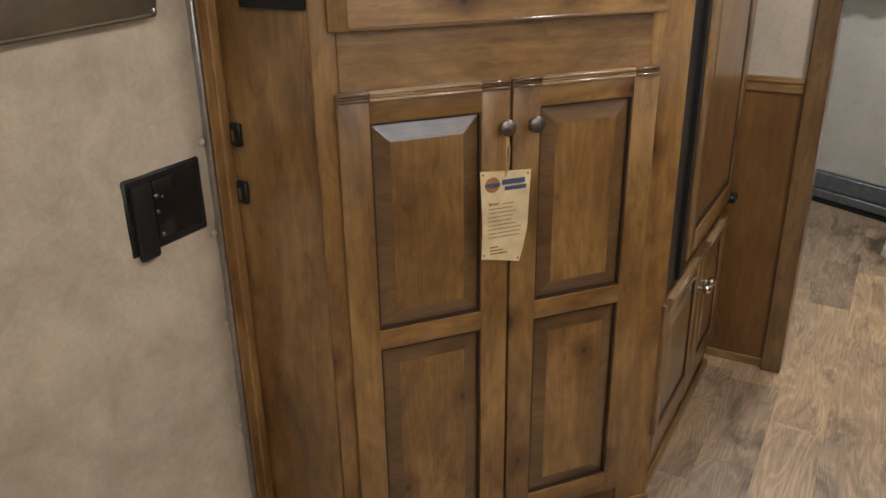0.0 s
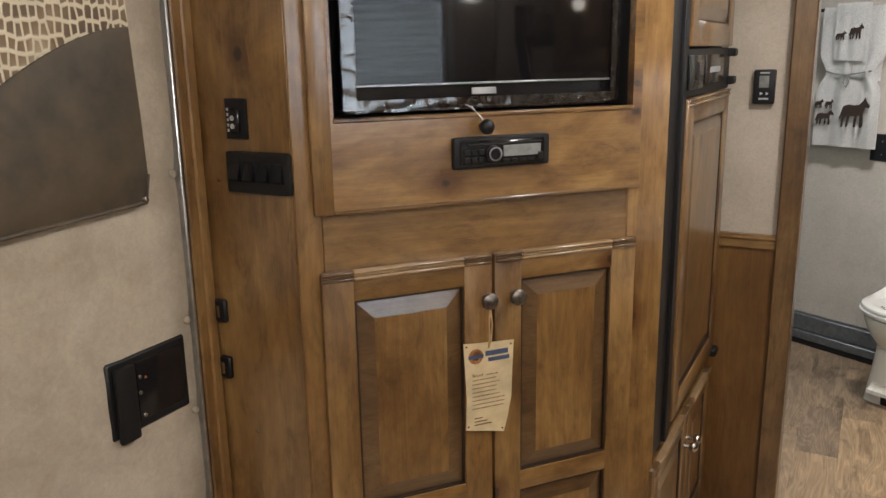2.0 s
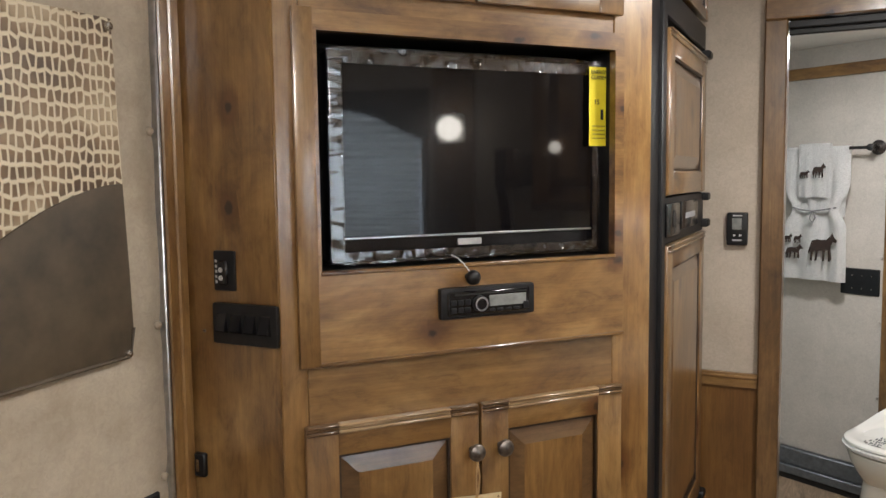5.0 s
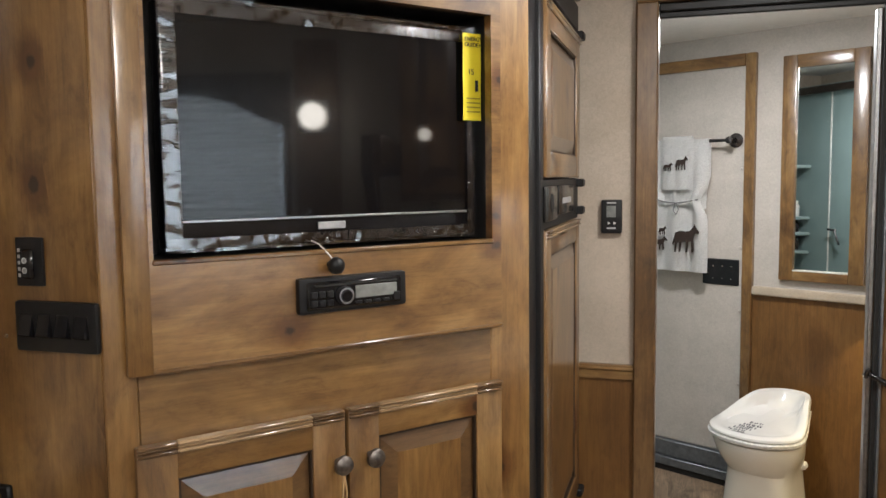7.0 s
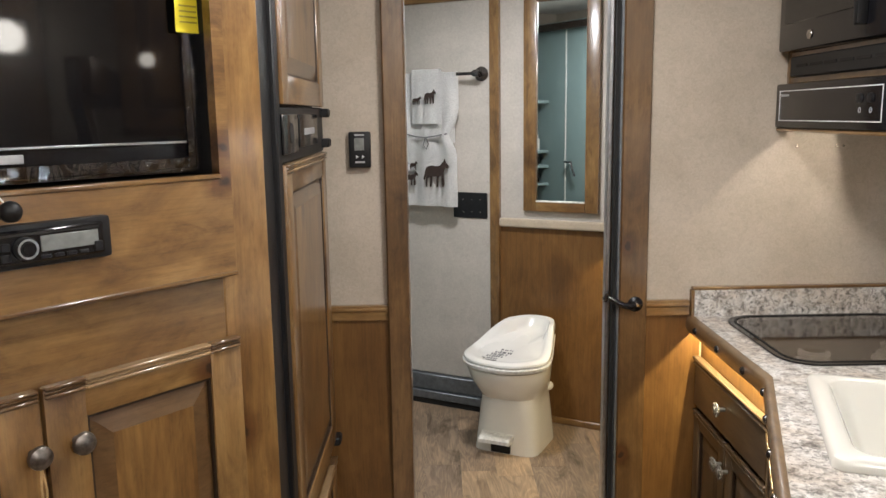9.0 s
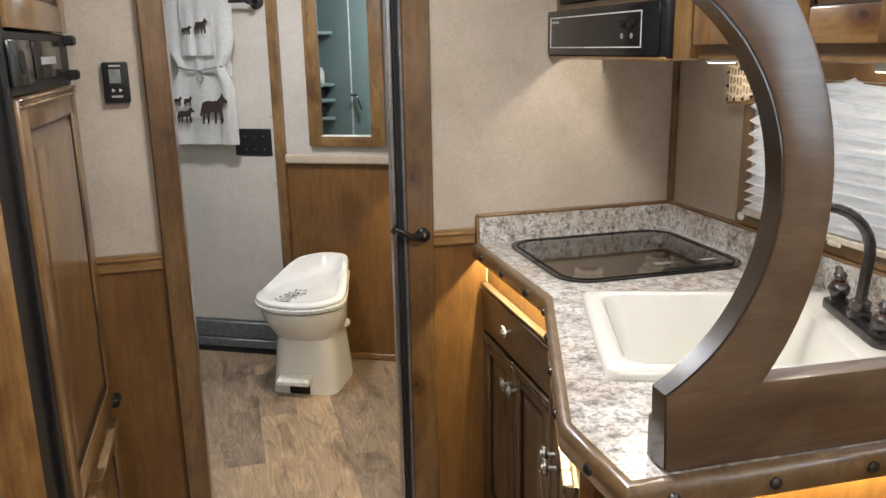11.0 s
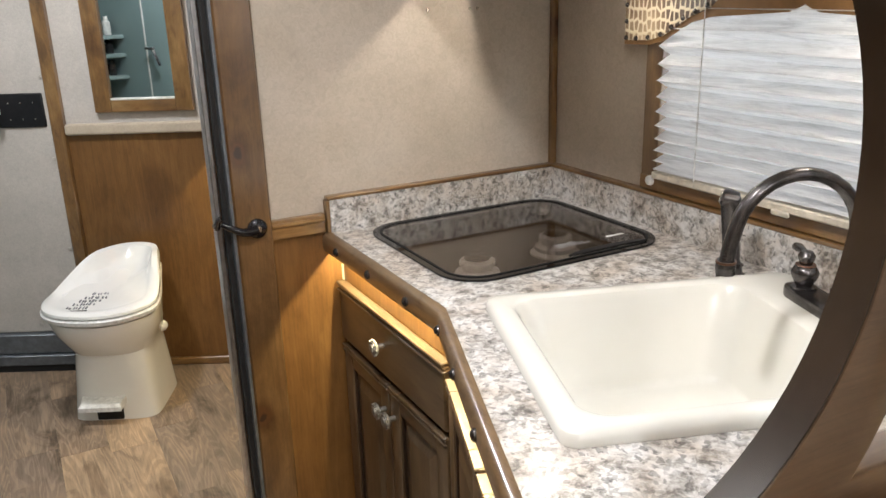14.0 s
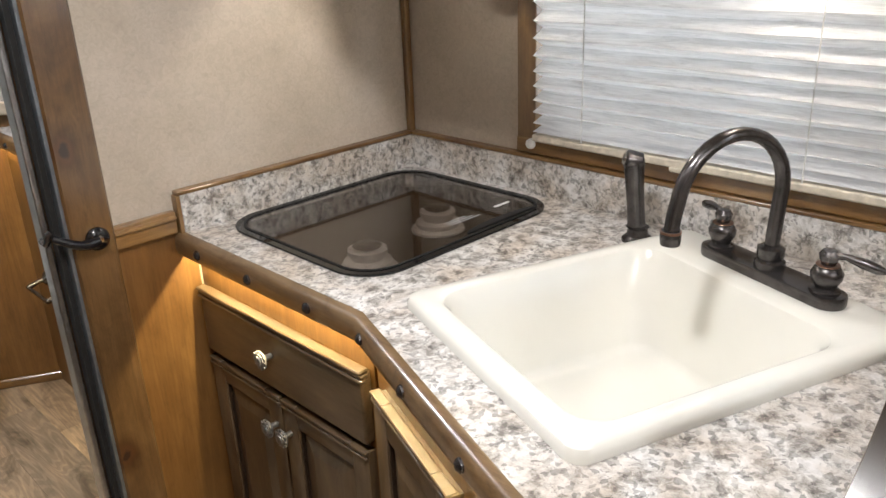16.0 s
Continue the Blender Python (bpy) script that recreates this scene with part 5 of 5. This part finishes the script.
def pad(w, h, t, bulge, n=12):
    own = bmesh.new()
    for s in (-1, 1):
        grid = [[own.verts.new((w * (i / n - 0.5), s * t * (max(0, math.sin(math.pi * i / n)) * max(0, math.sin(math.pi * j / n))) ** bulge, h * j / n)) for j in range(n + 1)] for i in range(n + 1)]
        for a, b in zip(grid, grid[1:]):
            for j in range(n):
                own.faces.new((a[j], a[j + 1], b[j + 1], b[j]))
    bmesh.ops.remove_doubles(own, verts=own.verts, dist=1e-5)
    return own


part("body", pad(0.42, 0.41, 0.06, 0.45), croc_leather, cu)
part("leather_band", pad(0.46, 0.335, 0.070, 0.45), leather, cu)
rf = random.Random(2)
fb = None
for k in range(110):
    x = -0.265 + 0.10 * rf.random()
    z = 0.352 + rf.uniform(-0.025, 0.02)
    fb = tube([(x, -0.055, z), (x + rf.uniform(-0.02, 0.01), -0.075, z - 0.02), (x + rf.uniform(-0.04, 0.02), -0.08, z - 0.07)], [0.003, 0.0025, 0.0006], 5, fb)
part("fringe", fb, fur, cu, "dark brown cowhide fringe")
part("concho", lathe([(0.018, 0), (0.015, 0.005), (0, 0.008)], 16, turned(-0.185, -0.070, 0.345)), nickel, cu)

# ---- bath ----
bd = thing("door_3", "grey-beige bath side door in an alder frame", "door", BATH, kind="structure")
part("leaf", padded(-0.62, 0.484, 0.16, 1.99, -0.006, 40, 60, [(0.468, z) for z in (0.5, 0.85, 1.15, 1.52)]), suede_bath, bd)
part("frame_post", box(0.487, 0.535, -0.03, -0.0005, 0.0, 2.045, 0.004), alder_v, bd)
part("frame_head", box(-0.65, 0.4865, -0.03, -0.0005, 1.99, 2.045, 0.004), alder_h, bd)
part("sill", box(-0.65, 0.4865, -0.035, -0.0005, 0.075, 0.155, 0.003, box(-0.65, 0.4865, -0.05, -0.0005, 0.03, 0.072, 0.003)), grey_sill, bd, "grey aluminium sill")
part("sill_foot", box(-0.65, 0.4865, -0.042, -0.0005, 0.0, 0.029), dark_gap, bd)
for x, z in ((0.468, 0.5), (0.468, 0.85), (0.468, 1.15), (0.468, 1.52), (0.30, 0.19), (0.0, 0.19)):
    part("rivet", lathe([(0.008, 0), (0.006, 0.004), (0, 0.005)], 12, turned(x, -0.004, z)), suede_bath, bd)
lp = part("latch_plate", box(0.285, 0.466, -0.014, -0.002, 0.970, 1.094, 0.004), black_plastic, bd, "black latch plate")
for x in (0.34, 0.385, 0.43):
    for z in (1.0, 1.06):
        part("latch_screw", lathe([(0.0035, 0), (0.002, 0.002), (0, 0.002)], 8, turned(x, -0.014, z)), nickel, lp)
tb = thing("towel_rail", "black iron towel rail on the bath door", "towel rail", BATH)
part("bar", tube([(-0.27, -0.075, 1.652), (0.45, -0.075, 1.652)], 0.008, 12), bronze, tb)
for x in (-0.25, 0.44):
    part("rosette", lathe([(0.034, 0), (0.034, 0.006), (0.022, 0.014), (0.014, 0.022), (0.012, 0.055), (0.016, 0.065), (0.016, 0.082), (0, 0.086)], 20, turned(x, -0.006, 1.652)), bronze, tb)


def cloth(x0, x1, ztop, zbot, y, pinch=None, seed=0, n=28, k=34, amp=0.010):
    """A towel folded over the rail: front sheet, fold and back sheet."""
    own = bmesh.new()
    rows = []
    total = k + 8
    for j in range(total + 1):
        row = []
        for i in range(n + 1):
            f = i / n
            if j <= k:
                z = zbot + (ztop - zbot) * j / k
                yy, fall = y, 1 - 0.75 * j / k
            elif j <= k + 4:
                a = math.pi * (j - k) / 4
                z, yy, fall = ztop + 0.012 * math.sin(a), y + 0.013 * (1 - math.cos(a)), 0.2
            else:
                z, yy, fall = ztop - 0.08 * (j - k - 4), y + 0.026, 0.15
            mid, halfw = (x0 + x1) / 2, (x1 - x0) / 2
            w = halfw
            if pinch:
                w *= 1 - 0.26 * math.exp(-((z - pinch) / 0.05) ** 2)
                fall += 0.6 * math.exp(-((z - pinch) / 0.10) ** 2)
            x = mid + w * (2 * f - 1)
            yy -= fall * amp * (0.6 * math.sin(f * 15 + seed) + 0.5 * noise.noise((f * 5, z * 4, seed)))
            row.append(own.verts.new((x, yy, z)))
        rows.append(row)
    for a, b in zip(rows, rows[1:]):
        for i in range(n):
            own.faces.new((a[i], a[i + 1], b[i + 1], b[i]))
    bmesh.ops.solidify(own, geom=own.faces[:], thickness=0.004)
    return own


HOOFED = [(-0.52, 0.22), (-0.56, 0.28), (-0.42, 0.66), (-0.20, 0.72), (0.0, 0.70), (0.22, 0.72), (0.38, 0.86), (0.44, 0.95), (0.49, 0.84), (0.64, 0.70), (0.60, 0.62), (0.46, 0.66), (0.38, 0.48), (0.42, 0.10), (0.36, 0.0), (0.30, 0.02), (0.28, 0.38), (0.16, 0.36), (0.12, 0.02), (0.05, 0.0), (0.06, 0.36), (-0.14, 0.35), (-0.20, 0.02), (-0.27, 0.0), (-0.24, 0.34), (-0.36, 0.30), (-0.40, 0.0), (-0.47, 0.01), (-0.44, 0.42)]


def beast(parent, x, z, y, s, tall=1.0):
    """A small embroidered hoofed animal in plain outline."""
    part("embroidery", upright([(x + s * a, z + s * tall * b) for a, b in HOOFED], y - 0.004, y), dark_brown_dye, parent, "dark brown embroidered animal", smooth=False)


bt = thing("bath_towel", "white terry towel with brown embroidery, tied at the waist", "towel", BATH)
part("cloth", cloth(0.045, 0.345, 1.652, 1.03, -0.088, 1.37, 1.0, amp=0.02), towel_cloth, bt)
part("tie", tube([(0.088, -0.10, 1.375), (0.13, -0.108, 1.365), (0.19, -0.108, 1.36), (0.25, -0.108, 1.368), (0.300, -0.10, 1.378)], 0.0035, 8), ribbon, bt, "thin grey cord tie")
part("tie_bow", tube([(0.19, -0.112, 1.36), (0.18, -0.114, 1.325), (0.195, -0.114, 1.305), (0.208, -0.114, 1.33), (0.195, -0.112, 1.36)], 0.003, 8), ribbon, bt)
beast(bt, 0.105, 1.130, -0.116, 0.075)
beast(bt, 0.245, 1.125, -0.116, 0.115, 1.25)
beast(bt, 0.075, 1.205, -0.116, 0.036, 1.3)
beast(bt, 0.125, 1.205, -0.116, 0.036, 1.3)
ht = thing("hand_towel", "small white hand towel with brown embroidery", "towel", BATH)
part("cloth", cloth(0.120, 0.270, 1.667, 1.425, -0.116, None, 4.0, 16, 16, 0.010), towel_cloth, ht)
beast(ht, 0.158, 1.515, -0.130, 0.042)
beast(ht, 0.228, 1.517, -0.130, 0.055, 1.3)

mi = thing("wall_mirror", "tall mirror in an alder frame above the ledge", "mirror", BATH)
part("glass", box(0.712, 0.958, -0.012, -0.008, 1.055, 1.96), mirror_silver, mi, "mirror glass", smooth=False)
for a_, b_ in ((0.657, 0.718), (0.952, 1.014)):
    part("frame_stile", box(a_, b_, -0.026, -0.0005, 1.018, 2.012, 0.004, seg=2), alder_v, mi)
for a_, b_ in ((1.018, 1.066), (1.955, 2.012)):
    part("frame_rail", box(0.718, 0.952, -0.025, -0.0005, a_, b_, 0.004, seg=2), alder_h, mi)
part("pale_bead", box(0.718, 0.952, -0.0275, -0.02, 1.061, 1.068, 0.002), white_plastic, mi)

# toilet
tl = thing("toilet", "ivory porcelain low trailer toilet with a foot pedal", "toilet", pose(0.938, 4.165, 0, 0, 0, -26))


def oval_ring(hw, y0, y1, z, p=2.4, n=48, lift=0.0, neck=0.0, yaw=0.0):
    cy, hd_ = (y0 + y1) / 2, (y1 - y0) / 2
    pts = []
    for k in range(n):
        a = 2 * math.pi * k / n
        c, s = math.cos(a), math.sin(a)
        x, y = hw * math.copysign(abs(c) ** (2 / p), c), cy + hd_ * math.copysign(abs(s) ** (2 / p), s)
        back = max(0.0, (y - y0) / (2 * hd_))
        ease = min(1.0, max(0.0, (back - 0.25) / 0.6))
        pinch = 1 - neck * ease * ease * (3 - 2 * ease)
        x, y = x * pinch, y - 0.1
        x, y = x * math.cos(radians(yaw)) - y * math.sin(radians(yaw)), x * math.sin(radians(yaw)) + y * math.cos(radians(yaw)) + 0.1
        pts.append((x, y, z + lift * min(1.0, max(0.0, (back - 0.30) / 0.5)) ** 2 * (3 - 2 * min(1.0, max(0.0, (back - 0.30) / 0.5)))))
    return pts


part("bowl", loft([oval_ring(0.150, -0.004, 0.30, 0.0, 6.0), oval_ring(0.147, 0.0, 0.30, 0.03, 6.0), oval_ring(0.140, 0.006, 0.30, 0.12, 5.0), oval_ring(0.134, 0.006, 0.30, 0.20, 4.2), oval_ring(0.134, 0.0, 0.31, 0.245, 3.2), oval_ring(0.160, -0.045, 0.34, 0.285, 2.4, neck=0.15, yaw=-6),
                   oval_ring(0.186, -0.078, 0.365, 0.330, 2.2, neck=0.30, yaw=-9), oval_ring(0.196, -0.092, 0.38, 0.372, 2.3, lift=0.035, neck=0.36, yaw=-10), oval_ring(0.196, -0.092, 0.38, 0.386, 2.3, lift=0.05, neck=0.36, yaw=-10), oval_ring(0.18, -0.075, 0.37, 0.391, 2.3, lift=0.05, neck=0.36, yaw=-10)]), porcelain, tl)
part("seat", loft([oval_ring(0.204, -0.094, 0.378, 0.3925, 2.3, lift=0.05, neck=0.36, yaw=-10), oval_ring(0.213, -0.106, 0.384, 0.398, 2.3, lift=0.055, neck=0.36, yaw=-10), oval_ring(0.214, -0.107, 0.384, 0.410, 2.35, lift=0.06, neck=0.36, yaw=-10), oval_ring(0.208, -0.101, 0.379, 0.415, 2.35, lift=0.06, neck=0.36, yaw=-10)]), white_plastic, tl, "thin white seat")
lid = part("lid", loft([oval_ring(0.204, -0.096, 0.378, 0.4165, 2.35, lift=0.06, neck=0.36, yaw=-10), oval_ring(0.210, -0.103, 0.385, 0.421, 2.35, lift=0.075, neck=0.36, yaw=-10), oval_ring(0.208, -0.101, 0.385, 0.430, 2.35, lift=0.094, neck=0.36, yaw=-10), oval_ring(0.200, -0.092, 0.380, 0.436, 2.35, lift=0.100, neck=0.36, yaw=-10), oval_ring(0.172, -0.072, 0.360, 0.437, 2.35, lift=0.094, neck=0.36, yaw=-10), oval_ring(0.158, -0.056, 0.338, 0.434, 2.35, lift=0.066, neck=0.36, yaw=-10), oval_ring(0.145, -0.04, 0.315, 0.433, 2.35, lift=0.045, neck=0.36, yaw=-10), oval_ring(0.07, 0.04, 0.22, 0.434, 2.0, lift=0.02, neck=0.36, yaw=-10)]), porcelain, tl, "closed lid with a raised rear rim")
rl = random.Random(8)
for k in range(34):
    row = k // 7
    xx, yy = -0.085 + 0.010 * row + 0.011 * (k % 7) + rl.uniform(-0.003, 0.003), -0.035 + 0.030 * row + rl.uniform(-0.004, 0.004)
    part("printed_mark", box(xx, xx + rl.uniform(0.002, 0.0045), yy, yy + rl.uniform(0.008, 0.020), 0.430, 0.4366 + 0.0010 * row), smudge, lid, "smudged grey print on the film")
part("printed_mark", box(-0.10, -0.01, -0.058, -0.052, 0.430, 0.4362), ink_black, lid, "dark smudge along the film's edge")
# solid black block that paints the shaded hollow below the pedal
part("pedal_hollow_shade", box(-0.058, 0.034, -0.0065, 0.02, 0.0, 0.060, 0.004), dark_gap, tl)
part("pedal", loft([[(-0.100 + q * 0.012, -0.050 + q * 0.03, z_) , (0.045 - q * 0.012, -0.050 + q * 0.03, z_), (0.05, 0.02, z_ + 0.012), (-0.105, 0.02, z_ + 0.012)] for z_, q in ((0.050, 0.5), (0.056, 0.0), (0.072, 0.0), (0.080, 0.4))]), white_plastic, tl, "white foot pedal")
part("valve_cap", lathe([(0.022, 0), (0.024, 0.01), (0.02, 0.03), (0.010, 0.04), (0, 0.042)], 18, pose(0.112, 0.225, 0.250, 0, 75, 0)), porcelain, tl)

# toilet paper holder, vanity and shower
ph = thing("paper_holder", "black iron toilet paper holder on the vanity front", "paper holder", pose(1.475, 0, 0))
for y_ in (4.25, 4.09):
    part("arm", tube([(0, y_, 0.42), (-0.035, y_, 0.418), (-0.065, y_, 0.408)], [0.008, 0.007, 0.009], 10), bronze, ph)
    part("rosette", lathe([(0.024, 0), (0.023, 0.008), (0.011, 0.018), (0, 0.018)], 16, pose(0, y_, 0.42, 0, -90, 0)), bronze, ph)
part("bar", tube([(-0.065, 4.255, 0.408), (-0.065, 4.085, 0.408)], 0.006, 10), bronze, ph)
vn = thing("vanity", "bath vanity with a granite-look top and lit timber edge", "vanity")
part("cabinet", slab([(1.475, YP + 0.14), (X1 - 0.002, YP + 0.14), (X1 - 0.002, 4.085), (1.475, 4.372)], 0.0, 0.85), panel_wood, vn, smooth=False)
part("top", slab([(1.45, YP + 0.12), (X1 - 0.002, YP + 0.12), (X1 - 0.002, 4.09), (1.45, 4.384)], 0.868, 0.90), granite_top, vn, smooth=False)
part("nosing", sweep(NOSE, [(1.4495, 4.386), (1.4495, YP + 0.12)]), alder_h, vn)
for y in (4.2, 4.0, 3.8, 3.6):
    part("nail_head", lathe([(0.0095, -0.001), (0.005, 0.0065), (0, 0.0075)], 12, Matrix.Translation((1.4305, y, 0.877)) @ Matrix.Rotation(radians(-90), 4, "Z") @ Matrix.Rotation(radians(90), 4, "X")), bronze, vn)
sh = thing("shower_stall", "pale green moulded shower stall with corner shelves", "shower")
part("wall_panel", box(X0 - 0.028, X0 - 0.01, YP + 0.08, 5.2, 0.0, 2.05), shower_wall, sh)
SY = YP + 0.29
part("wall_panel", box(X0 - 0.009, 0.45, YP + 0.0615, SY, 0.0, 2.05, 0.01, seg=2), shower_wall, sh)
for z, w, tone in ((1.001, 0.085, bronze), (1.121, 0.075, black_plastic), (1.221, 0.10, white_plastic)):
    for k in range(2):
        x_ = X0 + 0.022 + 0.062 * k
        tagged(link_mesh("toiletry", lathe([(0.018, 0), (0.021, 0.004), (0.021, w * 0.7), (0.012, w * 0.8), (0.012, w), (0, w)], 16, pose(x_, SY + 0.045, z)), tone, True), "small toiletry bottle on a shower shelf", "bottle", "toiletries on the shower shelves")
part("pan", box(X0 - 0.009, 0.36, SY + 0.001, 4.35, 0.001, 0.12, 0.02, seg=2), shower_wall, sh)
part("seam", box(0.002, 0.014, SY + 0.0005, SY + 0.005, 0.12, 2.05, 0.002), white_plastic, sh)
part("top_rail", box(X0, 0.45, SY + 0.04, SY + 0.065, 1.99, 2.035, 0.006, seg=2), brown_rail, sh)
for z in (0.98, 1.10, 1.20, 1.53):
    part("shelf", slab([(X0 - 0.009, SY + 0.001), (X0 + 0.16, SY + 0.001), (X0 + 0.11, SY + 0.10), (X0 - 0.009, SY + 0.22)], z, z + 0.02, (), 0.004), shower_wall, sh)
part("hook", tube([(0.03, SY + 0.03, 1.15), (0.09, SY + 0.03, 1.145), (0.10, SY + 0.035, 1.12), (0.125, SY + 0.03, 1.06)], 0.007, 8, tube([(0.06, SY + 0.001, 1.147), (0.06, SY + 0.03, 1.147)], 0.007, 8)), bronze, sh)
part("riser", tube([(X0 + 0.02, 3.45, 1.0), (X0 + 0.02, 3.45, 1.86)], 0.009, 10), brown_rail, sh)
part("mixer", box(X0 - 0.005, X0 + 0.05, 3.40, 3.58, 1.07, 1.12, 0.012, seg=2), bronze, sh)
part("hose", tube([(X0 + 0.03, 3.45, 1.08), (X0 + 0.06, 3.42, 0.9), (X0 + 0.05, 3.5, 0.7), (X0 + 0.05, 3.56, 0.9), (X0 + 0.03, 3.47, 1.5)], 0.007, 10), bronze, sh)
for x_ in (1.647, 1.756, 1.776):
    tagged(link_mesh("wall_screw", lathe([(0.004, 0), (0.003, 0.002), (0, 0.002)], 10, turned(x_, YP, 1.366)), nickel, True), "tiny bright screw head in the beige wall", "screw")

# ---- floor planks ----
PW = 0.148
rp = random.Random(5)
lengths = (0.45, 0.62, 0.9)
base_meshes = {}
for ln in lengths:
    bm = box(-PW / 2 + 0.0001, PW / 2 - 0.0001, 0.0001, ln - 0.0001, -0.004, 0.0, 0.0005)
    me = bpy.data.meshes.new("plank")
    bm.to_mesh(me)
    bm.free()
    me.materials.append(plank_vinyl)
    base_meshes[ln] = me
for i in range(17):
    x = X0 - 0.121 + PW * (i + 0.5)
    y = Y0 - rp.random() * 0.5
    while y < 5.4:
        ln = rp.choice(lengths)
        ob = new("plank", base_meshes[ln])
        ob.parent = floor
        ob.location = (x, y, 0)
        y += ln
